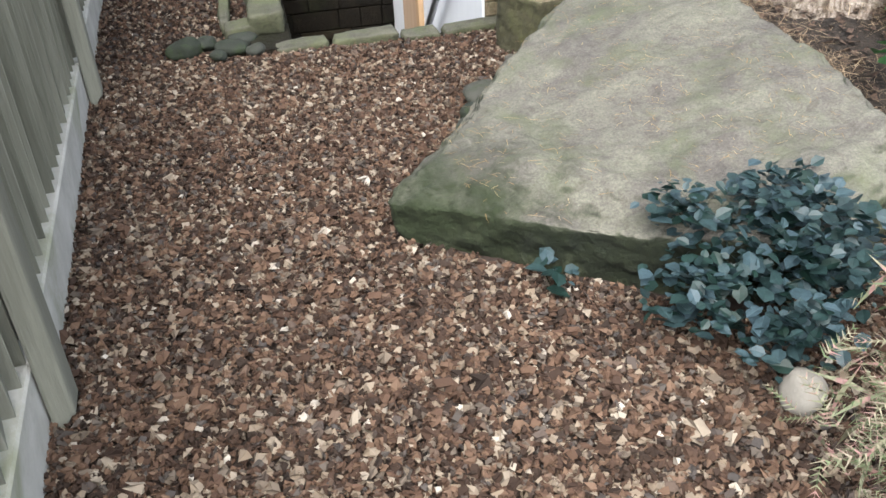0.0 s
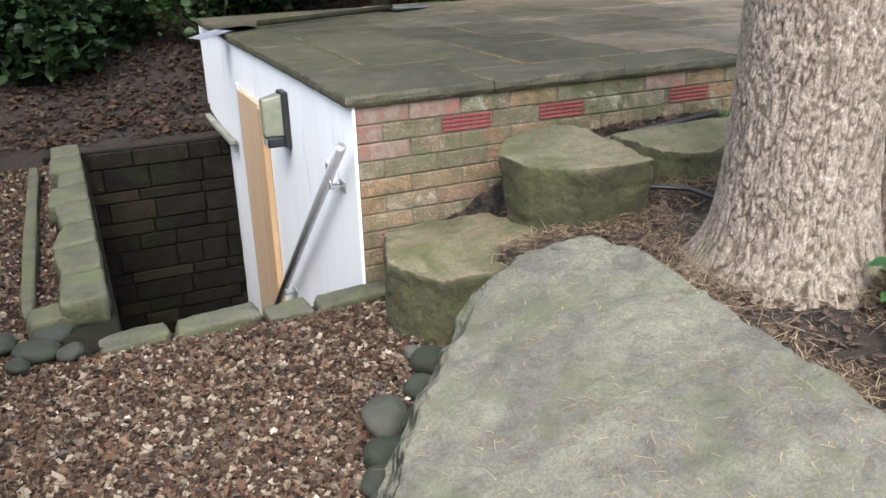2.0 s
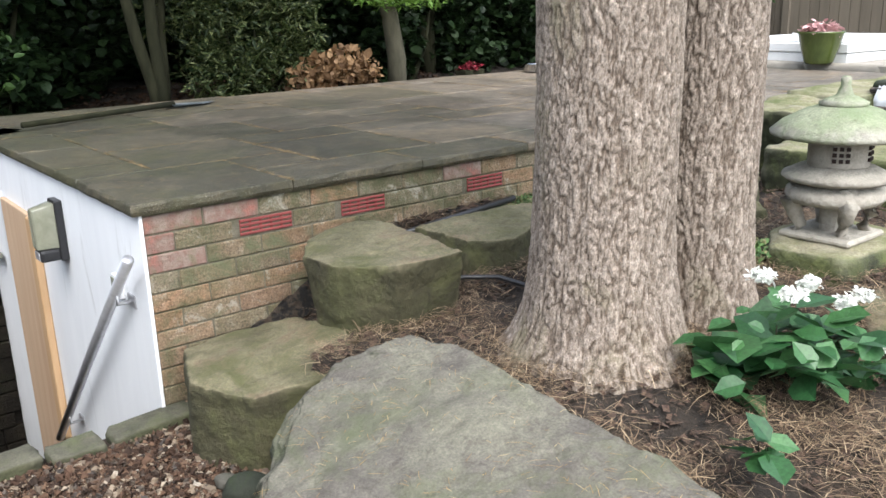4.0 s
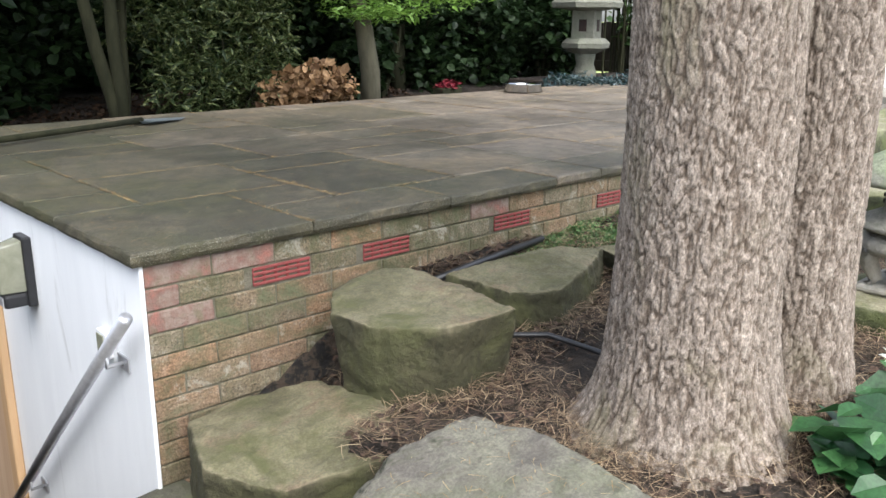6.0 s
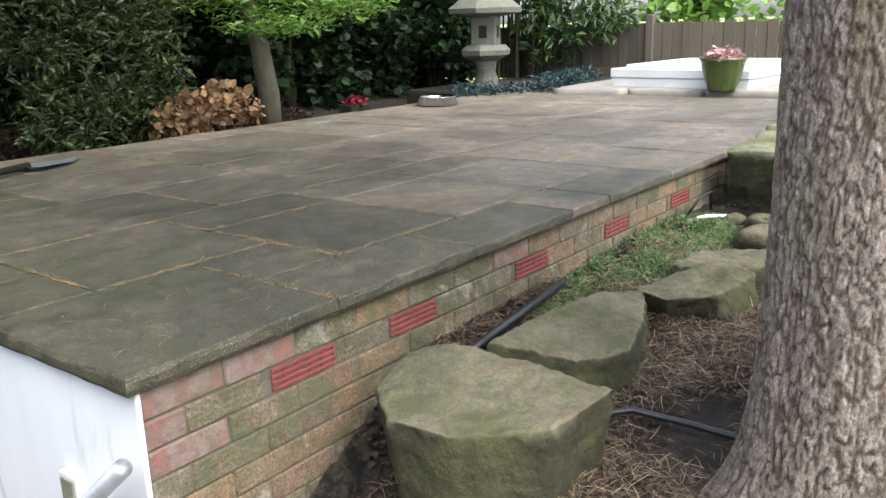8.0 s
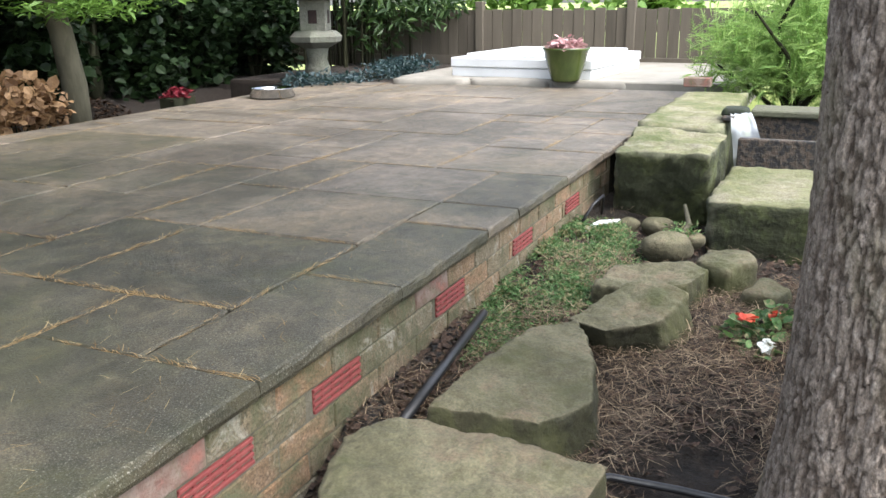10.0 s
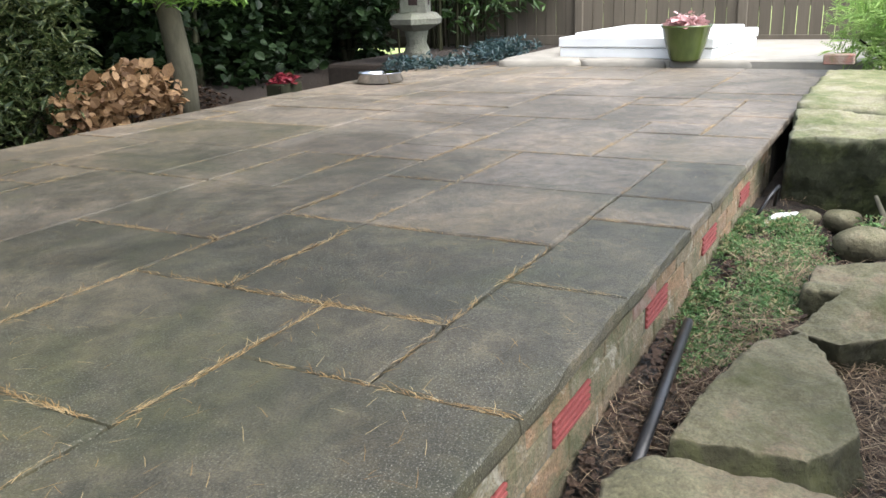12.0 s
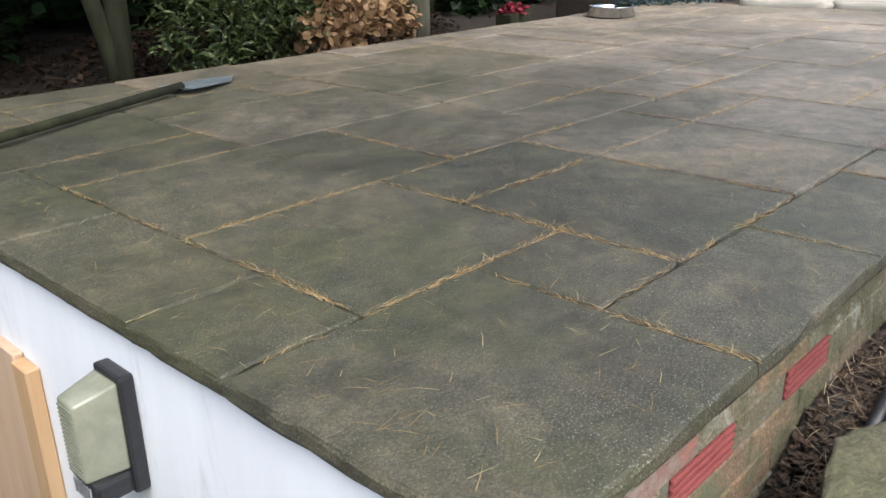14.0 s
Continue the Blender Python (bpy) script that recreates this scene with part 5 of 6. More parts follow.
shrub("bedding_plant", (2.9, -0.5, 0.53), [((0, 0, 0.05), (0.1, 0.07, 0.045))], 260, 0.028, M_LEAF_COVER, "feathery bright green bedding plant", "plant", 5, 7, slim=True, shell=0.8, stem_r=0.003)
shrub("lobelia", (1.84, -1.2, 0.46), [((0, 0, 0.06), (0.12, 0.1, 0.06))], 260, 0.03, M_LEAF_COVER, "low trailing plant with tiny pale flowers", "plant", 5, 9, shell=0.8, stem_r=0.003)

# golden conifer by the water
con = thing("conifer", (6.6, -0.75, 0.6), "feathery golden-green conifer beside the water", "shrub")
_rng = np.random.default_rng(21)
stems(_rng, (0, 0, 0), [(math.cos(a) * 0.7, math.sin(a) * 0.6, 0.45 + 0.4 * (k % 3)) for k, a in enumerate(np.linspace(0, 6, 10))], 0.025, M_BARK_THIN, con, "branch")
leaves(_rng, 7500, [((-0.15, 0.35, 0.55), (0.45, 0.4, 0.4)), ((0.1, -0.1, 0.8), (0.6, 0.5, 0.5)), ((-0.3, -0.4, 0.45), (0.5, 0.45, 0.3)), ((0.1, -0.9, 0.5), (0.6, 0.5, 0.35)), ((-0.1, 0.1, 0.4), (0.4, 0.4, 0.2))], 0.13, M_LEAF_FEATHER, con, "crown", "feathery lime sprays", 2.0, "frond", 0.8)

# shrubs along the back edge of the patio
shrub("variegated_shrub", (2.65, 4.35, 0.5), [((0, 0, 0.75), (0.62, 0.5, 0.62)), ((-0.4, 0.2, 1.1), (0.5, 0.5, 0.5)), ((0.25, -0.15, 0.45), (0.5, 0.4, 0.35)), ((0.35, 0.1, 1.15), (0.4, 0.4, 0.4)), ((-0.35, -0.1, 0.4), (0.4, 0.4, 0.3)), ((-0.2, 0.3, 1.7), (0.6, 0.5, 0.5))], 8500, 0.085, M_LEAF_VARI, "dense variegated evergreen shrub with cream-edged leaves", seed=30, slim=True, shell=0.55, twigs=10)
shrub("withered_shrub", (3.2, 3.8, 0.66), [((0, 0, 0.28), (0.3, 0.2, 0.18)), ((-0.25, 0.05, 0.2), (0.25, 0.2, 0.2)), ((0.22, -0.02, 0.22), (0.2, 0.18, 0.18))], 1100, 0.06, M_LEAF_BROWN, "withered shrub with hanging brown leaves", seed=31, flat=2.8, shell=0.8, twigs=10, stem_r=0.008)


def laurel(x, y, z, s, seed, n=7000, label="tall dark evergreen laurel in deep shade"):
    rng = np.random.default_rng(seed)
    bl = [((rng.uniform(-0.5, 0.5) * s, rng.uniform(-0.4, 0.4) * s, (0.35 + 0.55 * k) * s), (rng.uniform(0.5, 0.75) * s, rng.uniform(0.45, 0.65) * s, 0.45 * s)) for k in range(6)]
    return shrub("laurel", (x, y, z), bl, n, 0.095, M_LEAF_DARK, label, seed=seed, shell=0.5, twigs=8, stem_r=0.04)


for i, (lx, ly, lz, ls) in enumerate(((-2.6, 6.0, 0.5, 1.0), (-1.2, 6.2, 0.5, 1.0), (0.1, 6.0, 0.55, 1.0), (1.4, 6.1, 0.55, 1.0), (2.8, 6.2, 0.55, 1.05), (4.2, 6.1, 0.55, 1.0), (5.6, 6.0, 0.55, 1.05), (7.0, 5.9, 0.55, 1.0), (8.2, 5.6, 0.55, 0.9), (0.6, 5.0, 0.5, 0.62), (-0.9, 4.9, 0.4, 0.6), (-3.4, 4.6, 0.3, 0.9), (5.0, 5.2, 0.55, 0.55))):
    laurel(lx, ly, lz, ls, 100 + i)
shrub("laurel", (-1.05, 4.3, 0.3), [((0, 0, 0.3), (0.45, 0.4, 0.3)), ((0.3, 0.3, 0.7), (0.5, 0.4, 0.4)), ((-0.4, 0.1, 0.5), (0.45, 0.4, 0.35))], 2200, 0.1, M_LEAF_DARK, "glossy green laurel leaning over the leaf litter", seed=140)
shrub("laurel", (0.25, 4.6, 0.35), [((0, 0, 0.8), (0.5, 0.4, 0.4)), ((-0.3, 0.1, 0.5), (0.4, 0.4, 0.3))], 420, 0.08, M_LEAF_CANOPY, "green young laurel shoots catching light", seed=141, shell=0.9)


def slim_tree(x, y, z, stems_to, r, label, crown, n, leaf, mat, seed, stem_mat, size=0.1, slim=True, flat=0.8):
    rng = np.random.default_rng(seed)
    t = thing("tree", (x, y, z), label, "tree")
    for s in stems_to:
        b, e = Vector((rng.normal() * 0.03, rng.normal() * 0.03, -0.05)), Vector(s)
        pts = [b.lerp(e, k / 6) + Vector((0.05 * math.sin(k * 1.3 + seed), 0.04 * math.cos(k * 1.7), 0)) * (k > 0) for k in range(7)]
        part("trunk", tube(pts, [r * (1.25 - 0.12 * k) for k in range(7)], 12), stem_mat, t, smooth=True)
    leaves(rng, n, crown, size, mat, t, "crown", leaf, flat, slim, 0.9)
    return t


slim_tree(4.22, 4.35, 0.6, [(-0.15, 0.1, 2.4)], 0.085, "Japanese maple with a pale curved trunk", [((-0.2, -0.4, 0.95), (0.6, 0.45, 0.12)), ((0.45, -0.5, 1.1), (0.6, 0.45, 0.14)), ((-0.5, -0.2, 1.2), (0.7, 0.5, 0.16)), ((0.1, 0.0, 1.5), (0.9, 0.7, 0.25))], 4600, "bright lime fingered leaves", M_LEAF_LIME, 51, M_MAPLE_BARK, 0.075)
# Crown mostly above view, made wide and dense to shade the background.
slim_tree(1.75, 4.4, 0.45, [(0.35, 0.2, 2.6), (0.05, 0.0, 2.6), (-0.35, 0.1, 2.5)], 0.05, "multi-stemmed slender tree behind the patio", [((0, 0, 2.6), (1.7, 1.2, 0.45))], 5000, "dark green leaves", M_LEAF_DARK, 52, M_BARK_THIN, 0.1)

# Added tree: its crown, out of view, darkens the back corner.
slim_tree(5.6, 5.6, 0.5, [(0.3, 0.1, 4.6), (-0.4, 0.2, 4.3)], 0.07, "added tall tree with an unseen crown shading the corner", [((-0.6, -0.6, 4.0), (2.2, 1.5, 0.6)), ((1.6, -0.7, 4.2), (2.4, 1.6, 0.6)), ((0.4, -1.0, 4.9), (2.4, 1.4, 0.5))], 13000, "dense dark green leaves", M_LEAF_DARK, 53, M_BARK_THIN, 0.15, False)

# bamboo and creeping conifer near the tall lantern
bam = thing("bamboo_clump", (8.7, 4.45, 0.65), "clump of bamboo canes with narrow leaves", "bamboo")
_rng = np.random.default_rng(61)
for i in range(26):
    bx, by = _rng.normal() * 0.4, _rng.normal() * 0.25
    part("cane", tube([(bx, by, 0), (bx + _rng.normal() * 0.05, by, 1.2), (bx + _rng.normal() * 0.2, by + _rng.normal() * 0.1, 2.5)], 0.013, 7), M_BARK_THIN, bam)
leaves(_rng, 3000, [((0.1, -0.3, 1.0), (0.6, 0.5, 0.7)), ((0, -0.2, 1.8), (0.8, 0.6, 0.5)), ((0.3, -0.9, 0.9), (0.5, 0.5, 0.35))], 0.13, M_LEAF_CANOPY, bam, "leaves", "", 2.0, True, 0.9)
shrub("juniper", (6.6, 3.3, 0.78), [((0, 0, 0.04), (0.5, 0.3, 0.08)), ((0.6, -0.2, 0.08), (0.5, 0.3, 0.08)), ((-0.4, 0.2, 0.05), (0.4, 0.25, 0.1)), ((1.0, -0.1, 0.12), (0.5, 0.4, 0.08))], 3000, 0.06, M_LEAF_BLUE, "low creeping juniper spilling over the edging", seed=62, slim=True, shell=0.9, stem_r=0.01)
shrub("lime_shrub", (9.9, 2.6, 0.6), [((0, 0, 1.1), (0.6, 1.0, 0.5)), ((0, -1.6, 0.9), (0.5, 0.8, 0.35))], 1500, 0.12, M_LEAF_LIME, "light green foliage overhanging the far fence", seed=63, shell=0.9, twigs=4)


# hedge body that closes the garden behind the shrubs
def hedge():
    rng = np.random.default_rng(170)
    t = thing("hedge", (1.5, 7.6, 0.4), "tall dense dark evergreen hedge closing the garden", "hedge")
    bm = bmesh.new()
    nx, nz = 60, 24
    g = [[bm.verts.new((-7 + 16.5 * i / nx, 0.35 * noise.fractal(Vector((i * 0.35, j * 0.35, 0)), 1, 2, 3), -0.2 + 5.0 * j / nz + 0.25 * noise.noise(Vector((i * 0.5, j, 3))))) for j in range(nz + 1)] for i in range(nx + 1)]
    for i in range(nx):
        for j in range(nz):
            bm.faces.new((g[i][j], g[i + 1][j], g[i + 1][j + 1], g[i][j + 1]))
    bmesh.ops.solidify(bm, geom=bm.faces[:], thickness=0.6)
    part("body", bm, M_LEAF_DARK, t)
    n = 15000
    p = np.stack([rng.uniform(-7, 9.5, n), rng.normal(size=n) * 0.3 - 0.3, rng.uniform(0, 5, n)], 1)
    v, f = scatter(LEAF_V, LEAF_F, p, turns(rng, n, 1.4), 0.17 * rng.uniform(0.6, 1.4, n))
    soup("leaves", v, f, M_LEAF_DARK, t)


hedge()


# ---------------------------------------------------------------- loose cover: gravel, needles, ground cover
def in_poly(px, py, poly):
    inside = np.zeros(len(px), bool)
    j = len(poly) - 1
    for i in range(len(poly)):
        (xi, yi), (xj, yj) = poly[i], poly[j]
        cross = ((yi > py) != (yj > py)) & (px < (xj - xi) * (py - yi) / (yj - yi + 1e-12) + xi)
        inside ^= cross
        j = i
    return inside


def make_gravel():
    rng = np.random.default_rng(11)
    base_v = np.array([(a, b, c) for c, ring in ((-0.6, ((-0.9, -0.45), (0.5, -0.85), (0.95, 0.4), (-0.45, 0.9))), (0.75, ((-0.35, -0.6), (0.7, -0.15), (0.3, 0.6), (-0.6, 0.25)))) for a, b in ring])
    base_f = np.array([(0, 2, 1), (0, 3, 2), (4, 5, 6), (4, 6, 7)] + [t for k in range(4) for t in ((k, (k + 1) % 4, 4 + (k + 1) % 4), (k, 4 + (k + 1) % 4, 4 + k))])
    n = 135000
    # denser where the path runs close
    y = np.where(rng.random(n) < 0.8, rng.uniform(-3.6, 0.0, n), rng.uniform(0.0, 3.0, n))
    x = rng.uniform(-1.95, 0.6, n)
    left = -1.72 - (y + 2.2) * 0.075
    boulder = in_poly(x, y, [(-0.8, -1.9), (-0.42, -1.4), (0.1, -0.85), (0.4, -0.3), (0.6, 0.0), (0.7, -2.3), (0.0, -2.55), (-0.5, -2.15)])
    keep = (x > left) & ~boulder & ~((x > -1.13) & (y > -0.09)) & (x < 0.4)
    x, y = x[keep], y[keep]
    n = len(x)
    z = rng.uniform(-0.014, 0.014, n) + 0.006 * np.sin(x * 5) * np.cos(y * 4)
    s = 0.009 * np.exp(rng.normal(size=n) * 0.34)
    scale = np.stack([s * rng.uniform(0.8, 1.35, n), s * rng.uniform(0.7, 1.1, n), s * rng.uniform(0.45, 0.8, n)], 1)
    rot = turns(rng, n, 1.0)
    v, f = scatter(base_v, base_f, np.stack([x, y, z], 1), rot, scale)
    v += rng.normal(size=v.shape) * 0.0027
    soup("gravel", v, f, M_GRAVEL, None, "loose brown and buff angular gravel", "gravel", "stuff")


make_gravel()


def litter(name, n, area, height, size, material, label, seed, lift=0.006, lean=0.35, shape=None, spread=0.4):
    """Fallen needles or chips over an area (x0, x1, y0, y1) with an optional test."""
    rng = np.random.default_rng(seed)
    x, y = rng.uniform(area[0], area[1], n), rng.uniform(area[2], area[3], n)
    clump = np.array([noise.noise(Vector((a * 3.1, b * 3.1, seed))) for a, b in zip(x, y)])
    keep = clump > rng.uniform(-0.65, 0.28, n)
    x, y = x[keep], y[keep]
    z = np.array([height(a, b) for a, b in zip(x, y)])
    ok = z > -50
    x, y, z = x[ok], y[ok], z[ok]
    p = np.stack([x, y, z + lift * rng.random(len(x))], 1)
    s = size * (1 + spread * rng.normal(size=len(x))).clip(0.3, 2)
    sv, sf = shape or (NEEDLE_V, NEEDLE_F)
    v, f = scatter(sv, sf, p, turns(rng, len(x), lean), s)
    return soup(name, v, f, material, None, label, "litter", "stuff")


litter("dry_needles", 100000, (0.3, 2.6, -2.6, -0.1), lambda a, b: bed_z(a, b) + 0.014, 0.052, M_NEEDLE, "dry brown needles over the bed", 71, 0.03, 0.5)
litter("dry_needles", 5000, (2.6, 6.2, -2.2, -0.1), lambda a, b: bed_z(a, b) + 0.014, 0.06, M_NEEDLE, "dry brown needles over the bed", 72, 0.03, 0.5)
CHIP_V = [(-0.5, -0.3, 0), (0.5, -0.25, 0.1), (0.45, 0.3, 0), (-0.4, 0.25, 0.12)]
CHIP_F = [(0, 1, 2), (0, 2, 3)]
litter("bark_chips", 12000, (0.3, 3.0, -2.6, -0.05), lambda a, b: bed_z(a, b) + 0.012, 0.022, M_LITTER_SOIL, "dark bark chips and soil crumbs", 73, 0.015, 0.8, (CHIP_V, CHIP_F))
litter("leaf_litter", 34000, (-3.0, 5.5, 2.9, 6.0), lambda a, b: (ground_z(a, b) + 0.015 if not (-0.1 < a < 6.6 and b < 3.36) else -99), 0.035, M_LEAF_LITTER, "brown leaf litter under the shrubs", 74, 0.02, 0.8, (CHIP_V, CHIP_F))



def liner_top(a, b):
    return float(np.interp(a, (0.1, 0.26, 0.45, 0.68, 0.95, 1.4, 1.75), (0.14, 0.22, 0.29, 0.42, 0.545, 0.565, 0.56))) + 0.7 * b + 0.012


litter("dry_needles", 1500, (0.75, 1.8, -0.15, -0.012), liner_top, 0.05, M_NEEDLE, "dry needles fallen along the foot of the wall", 75, 0.02, 0.5)
litter("bark_chips", 1100, (0.6, 1.8, -0.15, -0.012), liner_top, 0.02, M_LITTER_SOIL, "soil crumbs along the foot of the wall", 76, 0.012, 0.8, (CHIP_V, CHIP_F))


def make_ground_cover():
    rng = np.random.default_rng(81)
    n = 36000
    x, y = rng.uniform(1.45, 3.05, n), rng.uniform(-0.42, -0.01, n)
    lo = np.interp(x, (1.45, 1.8, 2.3, 2.8, 3.05), (-0.1, -0.26, -0.38, -0.38, -0.2))
    c = np.array([noise.noise(Vector((a * 5, b * 7, 3))) for a, b in zip(x, y)])
    keep = (y > lo) & (c > rng.uniform(-0.7, 0.25, n))
    x, y, c = x[keep], y[keep], c[keep]
    z = np.array([bed_z(a, b) for a, b in zip(x, y)]) + 0.012 + 0.022 * rng.random(len(x)) + 0.02 * c
    v, f = scatter(SLIM_V, SLIM_F, np.stack([x, y, z], 1), turns(rng, len(x), 1.1), 0.02 * rng.uniform(0.6, 1.4, len(x)))
    soup("ground_cover", v, f, M_LEAF_COVER, None, "low green creeping ground cover along the wall", "ground cover", "stuff")


make_ground_cover()

# ---------------------------------------------------------------- slabs of the patio
U = 0.315
X0, Y0 = -0.044, -0.028
NU, NV = 21, 11
taken = np.zeros((NU, NV), bool)
PRESET = [(0, 0, 2, 2), (0, 2, 1, 1), (2, 0, 2, 1), (2, 1, 1, 1), (0, 3, 1, 2), (1, 2, 2, 2), (3, 1, 2, 2), (4, 0, 2, 1), (6, 0, 1, 1), (7, 0, 2, 1), (3, 3, 2, 1), (1, 4, 3, 2), (5, 1, 2, 2), (5, 3, 2, 1), (9, 0, 2, 2), (11, 0, 2, 1), (7, 1, 2, 2), (0, 5, 1, 2), (4, 4, 2, 2)]
slabs = []
for u, v, w, h in PRESET:
    if not taken[u:u + w, v:v + h].any():
        taken[u:u + w, v:v + h] = True
        slabs.append((u, v, w, h))
_r = random.Random(4)
for u in range(NU):
    for v in range(NV):
        if taken[u, v]:
            continue
        for w, h in _r.sample([(2, 2), (3, 2), (2, 1), (1, 2), (2, 3), (2, 2), (1, 1)], 7) + [(1, 1)]:
            if u + w <= NU and v + h <= NV and not taken[u:u + w, v:v + h].any():
                taken[u:u + w, v:v + h] = True
                slabs.append((u, v, w, h))
                break
slab_mesh = {}
joint_lines = []
for u, v, w, h in slabs:
    # Paler slabs with growing x: the far end's brighter light put into colour.
    paleness = min(2, max(0, int((X0 + (u + w / 2) * U - 0.35 + _r.uniform(-0.4, 0.4)) / 1.1)))
    if (w, h, paleness) not in slab_mesh:
        sx, sy = w * U - 0.008, h * U - 0.008
        bm = bmesh.new()
        nx_, ny_ = 6 * w, 6 * h
        outline = [(-sx / 2 + sx * i / nx_, -sy / 2) for i in range(nx_)] + [(sx / 2, -sy / 2 + sy * i / ny_) for i in range(ny_)] + [(sx / 2 - sx * i / nx_, sy / 2) for i in range(nx_)] + [(-sx / 2, sy / 2 - sy * i / ny_) for i in range(ny_)]
        rings = []
        for k, (ins, z) in enumerate(((0.003, -0.043), (-0.003, -0.03), (-0.002, -0.012), (0.001, -0.004), (0.007, 0.0))):
            ring = []
            for q, (px_, py_) in enumerate(outline):
                wob = 0.003 * noise.noise(Vector((px_ * 9, py_ * 9, k * 0.3 + w))) + 0.005 * noise.noise(Vector((px_ * 37, py_ * 37, k * 0.8 + h)))
                kx, ky = (sx / 2 - ins + wob) / (sx / 2), (sy / 2 - ins + wob) / (sy / 2)
                ring.append(bm.verts.new((px_ * kx, py_ * ky, z)))
            rings.append(ring)
        m_ = len(outline)
        for a, b in zip(rings, rings[1:]):
            for q in range(m_):
                bm.faces.new((a[q], a[(q + 1) % m_], b[(q + 1) % m_], b[q]))
        bm.faces.new(rings[-1])
        slab_mesh[(w, h, paleness)] = mesh_of("slab", bm, (M_SLAB, M_SLAB_MIDTONE, M_SLAB_LIT_CLEAN)[paleness])
    ob = new("slab", slab_mesh[(w, h, paleness)])
    ob.parent = patio_base
    ob.matrix_world = pose(X0 + (u + w / 2) * U, Y0 + (v + h / 2) * U, SLAB_TOP + _r.uniform(-0.0025, 0.0025), _r.uniform(-0.25, 0.25), _r.uniform(-0.2, 0.2), 0)
    joint_lines.append(((X0 + u * U, Y0 + v * U), (X0 + (u + w) * U, Y0 + v * U)))
    joint_lines.append(((X0 + u * U, Y0 + v * U), (X0 + u * U, Y0 + (v + h) * U)))


def slab_needles():
    rng = np.random.default_rng(91)
    pts, yaw = [], []
    for (ax, ay), (bx, by) in joint_lines:
        if min(ax, bx) < 0 and ax == bx or min(ay, by) < 0 and ay == by:
            continue
        L = math.hypot(bx - ax, by - ay)
        dens = max(0.0, rng.uniform(-60, 480))
        for _ in range(int(L * dens)):
            t = rng.random()
            if noise.noise(Vector(((ax + (bx - ax) * t) * 6, (ay + (by - ay) * t) * 6, 9))) < rng.uniform(-0.5, 0.3):
                continue
            pts.append((ax + (bx - ax) * t + rng.normal() * 0.006, ay + (by - ay) * t + rng.normal() * 0.006, SLAB_TOP + rng.uniform(-0.004, 0.004)))
            yaw.append(math.atan2(by - ay, bx - ax) - math.pi / 2 + rng.normal() * 0.4)
    n_joint = len(pts)
    n2 = 2600
    for _ in range(n2):
        px_, py_ = X0 + 0.05 + rng.random() ** 1.4 * 6.3, Y0 + 0.05 + rng.random() * 3.3
        if noise.noise(Vector((px_ * 1.7, py_ * 1.7, 5))) < rng.uniform(-0.7, 0.4):
            continue
        pts.append((px_, py_, SLAB_TOP + 0.004))
        yaw.append(rng.uniform(0, 2 * math.pi) if rng.random() < 0.6 else rng.normal() * 0.5 - math.pi / 2 + 0.5)
    n = len(pts)
    rot = np.zeros((n, 3, 3))
    c, s = np.cos(yaw), np.sin(yaw)
    rot[:, 0, 0], rot[:, 0, 1], rot[:, 1, 0], rot[:, 1, 1], rot[:, 2, 2] = c, -s, s, c, 1
    L = 0.045 * rng.uniform(0.5, 1.5, n)
    thin = np.stack([np.where(np.arange(n) < n_joint, 0.06, 0.042), L, np.full(n, 0.05)], 1)
    v, f = scatter(NEEDLE_V, NEEDLE_F, np.array(pts), rot, thin)
    soup("fallen_needles", v, f, M_STRAW, None, "yellow dry needles caught in the slab joints", "litter", "stuff")


slab_needles()


def rock_needles():
    """Needles on the boulder's top, dropped straight down on it."""
    rng = np.random.default_rng(93)
    bould = bpy.data.objects["boulder"]
    from mathutils.bvhtree import BVHTree
    tree = BVHTree.FromPolygons([v.co for v in bould.data.vertices], [p.vertices for p in bould.data.polygons])
    pts = []
    for _ in range(1500):
        px_, py_ = rng.uniform(-0.6, 0.55), rng.uniform(-2.2, -0.9)
        if noise.noise(Vector((px_ * 4, py_ * 4, 1))) < rng.uniform(-0.5, 0.4):
            continue
        hit, nrm, _, _ = tree.ray_cast(Vector((px_, py_, 2)), Vector((0, 0, -1)))
        if hit and nrm.z > 0.7:
            pts.append((px_, py_, hit.z + 0.003))
    v, f = scatter(NEEDLE_V, NEEDLE_F, np.array(pts), turns(rng, len(pts), 0.15), np.stack([np.full(len(pts), 0.055), rng.uniform(0.02, 0.06, len(pts)), np.full(len(pts), 0.05)], 1))
    soup("fallen_needles", v, f, M_STRAW, None, "yellow dry needles scattered on the boulder", "litter", "stuff")


rock_needles()

# ---------------------------------------------------------------- bricks of the patio wall
COURSE, TOP = 0.0727, SLAB_TOP - 0.052
AIR = [(0.362, 0.582), (0.812, 1.026), (1.487, 1.7), (2.175, 2.39), (2.865, 3.075)]
brick_mesh = {}


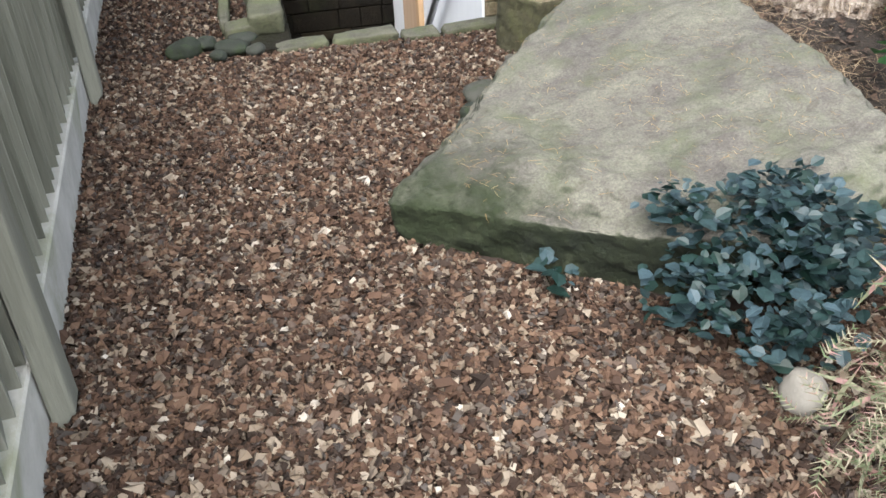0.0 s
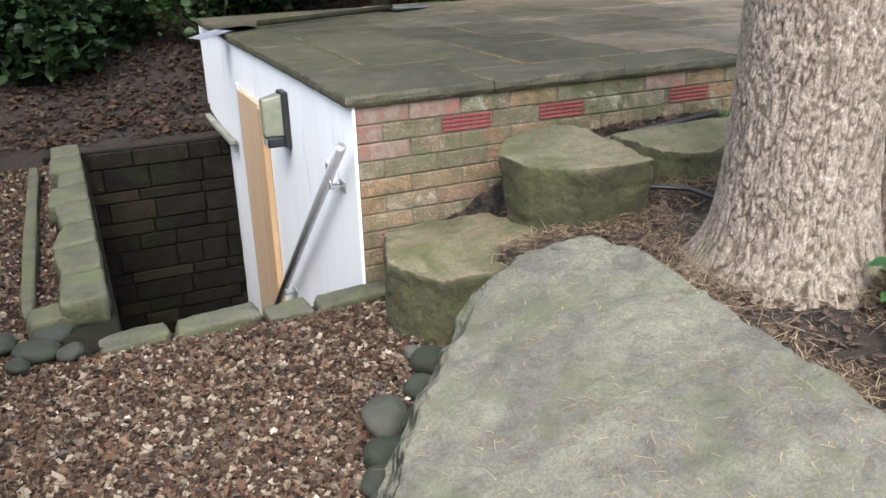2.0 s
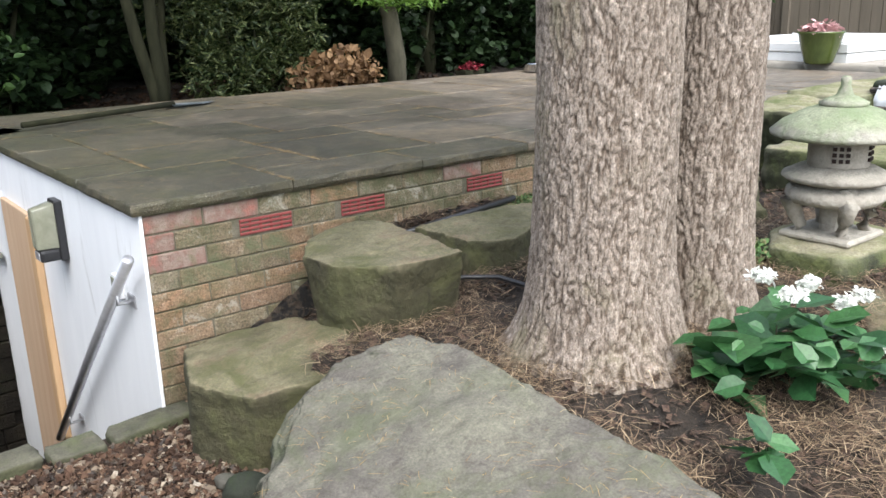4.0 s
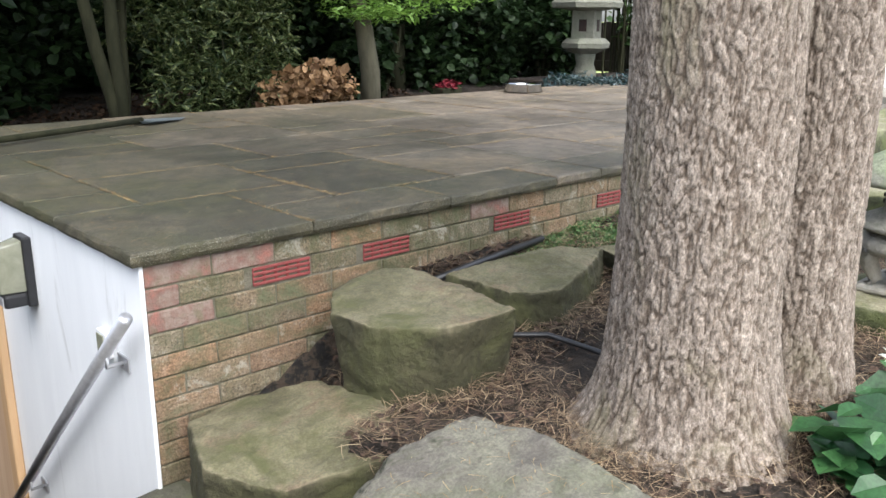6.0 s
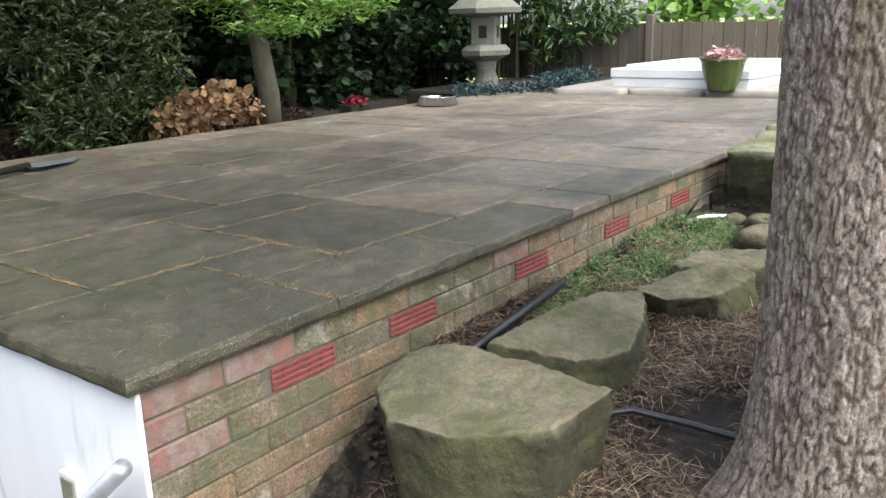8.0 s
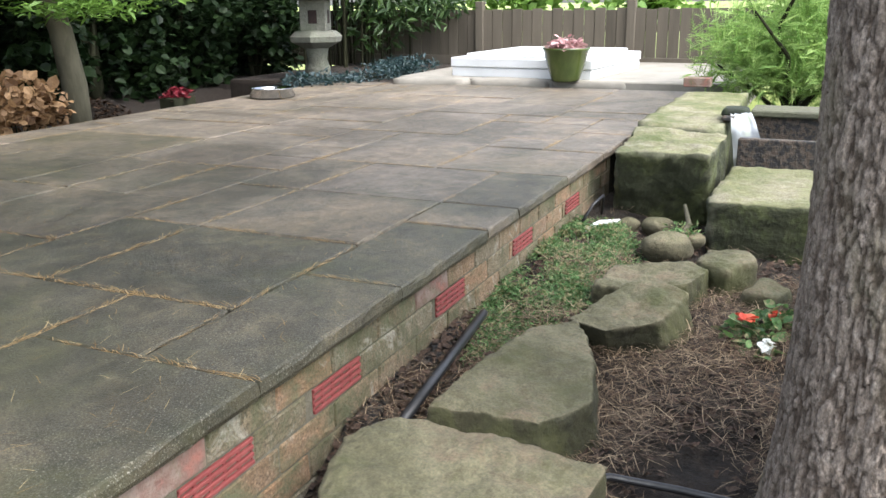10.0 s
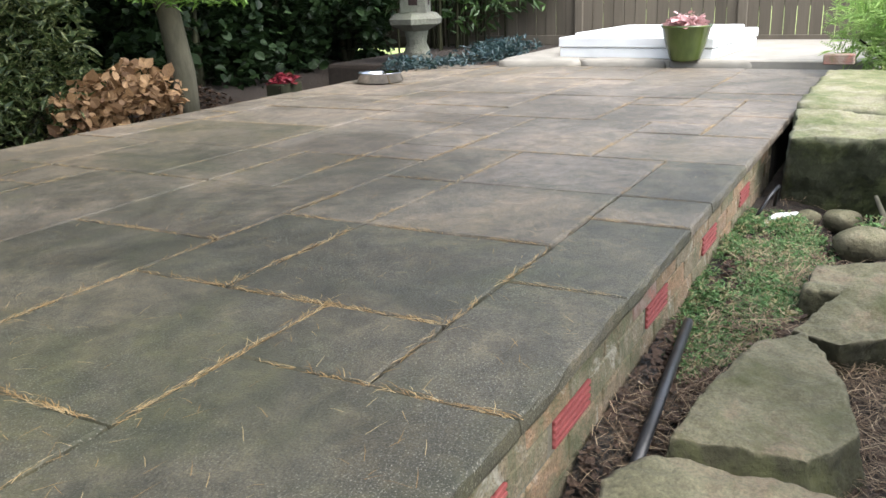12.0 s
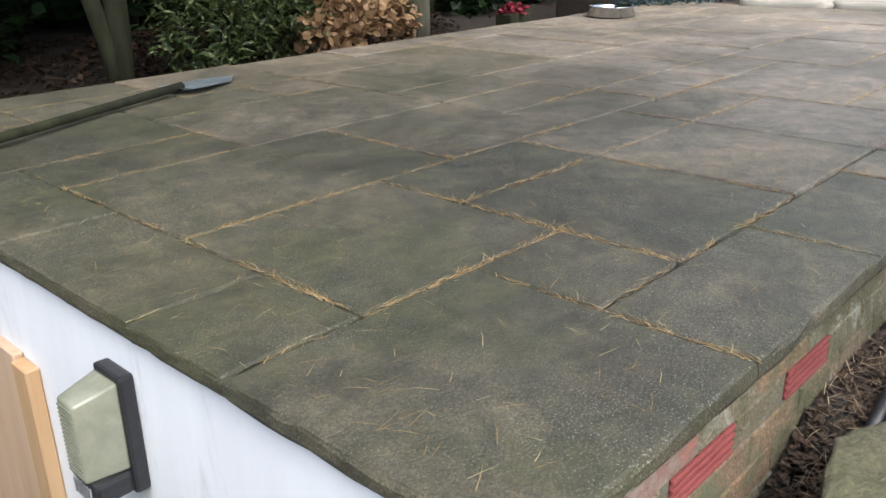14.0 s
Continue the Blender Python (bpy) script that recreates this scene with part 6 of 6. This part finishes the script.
def brick_piece(x0, x1, z0, z1, material, parent, depth=0.03, y=0.0, key=0, name="brick"):
    k = (round(x1 - x0, 3), round(z1 - z0, 3), material.name, key)
    if k not in brick_mesh:
        bm = box((-(x1 - x0) / 2, 0, -(z1 - z0) / 2), ((x1 - x0) / 2, depth, (z1 - z0) / 2), 0.004)
        for v in bm.verts:
            v.co.y += 0.006 * noise.noise(Vector((v.co.x * 30, key * 3.3, v.co.z * 40)))
            v.co.x += 0.002 * noise.noise(Vector((key, v.co.x * 30, v.co.z * 40)))
        brick_mesh[k] = mesh_of(name, bm, material)
    ob = new(name, brick_mesh[k])
    ob.parent = parent
    ob.matrix_world = Matrix.Translation(((x0 + x1) / 2, y + _r.uniform(-0.002, 0.0015), (z0 + z1) / 2))
    return ob


for row in range(12):
    z1 = TOP - row * COURSE
    z0 = z1 - COURSE + 0.0055
    x = 0.0 - (0.1125 if row % 2 else 0.0)
    while x < 3.65:
        a, b = max(x, 0.002), min(x + 0.2195, 3.68)
        x += 0.225
        if b - a < 0.03:
            continue
        pieces = [(a, b)]
        if row == 1:
            for p0, p1 in AIR:
                nxt = []
                for q0, q1 in pieces:
                    if q1 <= p0 - 0.005 or q0 >= p1 + 0.005:
                        nxt.append((q0, q1))
                    else:
                        if p0 - 0.008 - q0 > 0.025:
                            nxt.append((q0, p0 - 0.008))
                        if q1 - p1 - 0.008 > 0.025:
                            nxt.append((p1 + 0.008, q1))
                pieces = nxt
        red = (row < 3 and a < 0.1) or (row == 0 and a < 0.3) or (row < 2 and _r.random() < 0.06)
        for q0, q1 in pieces:
            brick_piece(q0, q1, z0, z1, M_BRICK_RED if red and _r.random() < 0.75 else M_BRICK, wall_patio, key=_r.randrange(3))
for p0, p1 in AIR:
    z1 = TOP - COURSE
    a = thing("air_brick", ((p0 + p1) / 2, -0.003, z1 - 0.032), "red terracotta air brick with slots set in the wall", "air brick", "air bricks")
    w = (p1 - p0) / 2
    for zz in (-0.03, -0.0125, 0.0045, 0.0215):
        part("bar", box((-w, 0, zz), (w, 0.02, zz + 0.0095), 0.0015), M_AIRBRICK, a)
    for i in range(6):
        xx = -w + 2 * w * i / 5
        part("divider", box((max(xx - 0.005, -w), 0.004, -0.03), (min(xx + 0.005, w), 0.02, 0.031), 0.001), M_AIRBRICK, a)
    part("cavity", box((-w, 0.014, -0.03), (w, 0.022, 0.031)), M_HOLE, a)

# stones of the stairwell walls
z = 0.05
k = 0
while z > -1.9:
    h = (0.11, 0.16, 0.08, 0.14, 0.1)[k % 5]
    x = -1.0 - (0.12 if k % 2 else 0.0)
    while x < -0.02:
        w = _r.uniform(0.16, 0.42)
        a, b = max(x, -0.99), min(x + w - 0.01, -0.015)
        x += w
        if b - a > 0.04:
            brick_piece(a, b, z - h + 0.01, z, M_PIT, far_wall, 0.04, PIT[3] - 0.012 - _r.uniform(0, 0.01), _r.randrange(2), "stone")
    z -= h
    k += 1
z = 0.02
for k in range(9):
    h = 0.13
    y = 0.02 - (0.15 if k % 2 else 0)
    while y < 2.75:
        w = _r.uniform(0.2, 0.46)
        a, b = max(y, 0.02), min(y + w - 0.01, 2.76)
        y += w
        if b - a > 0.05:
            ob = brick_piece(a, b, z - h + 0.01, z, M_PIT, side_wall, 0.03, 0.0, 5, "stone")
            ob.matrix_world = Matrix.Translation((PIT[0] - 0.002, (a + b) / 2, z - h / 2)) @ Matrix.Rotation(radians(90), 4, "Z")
    z -= h
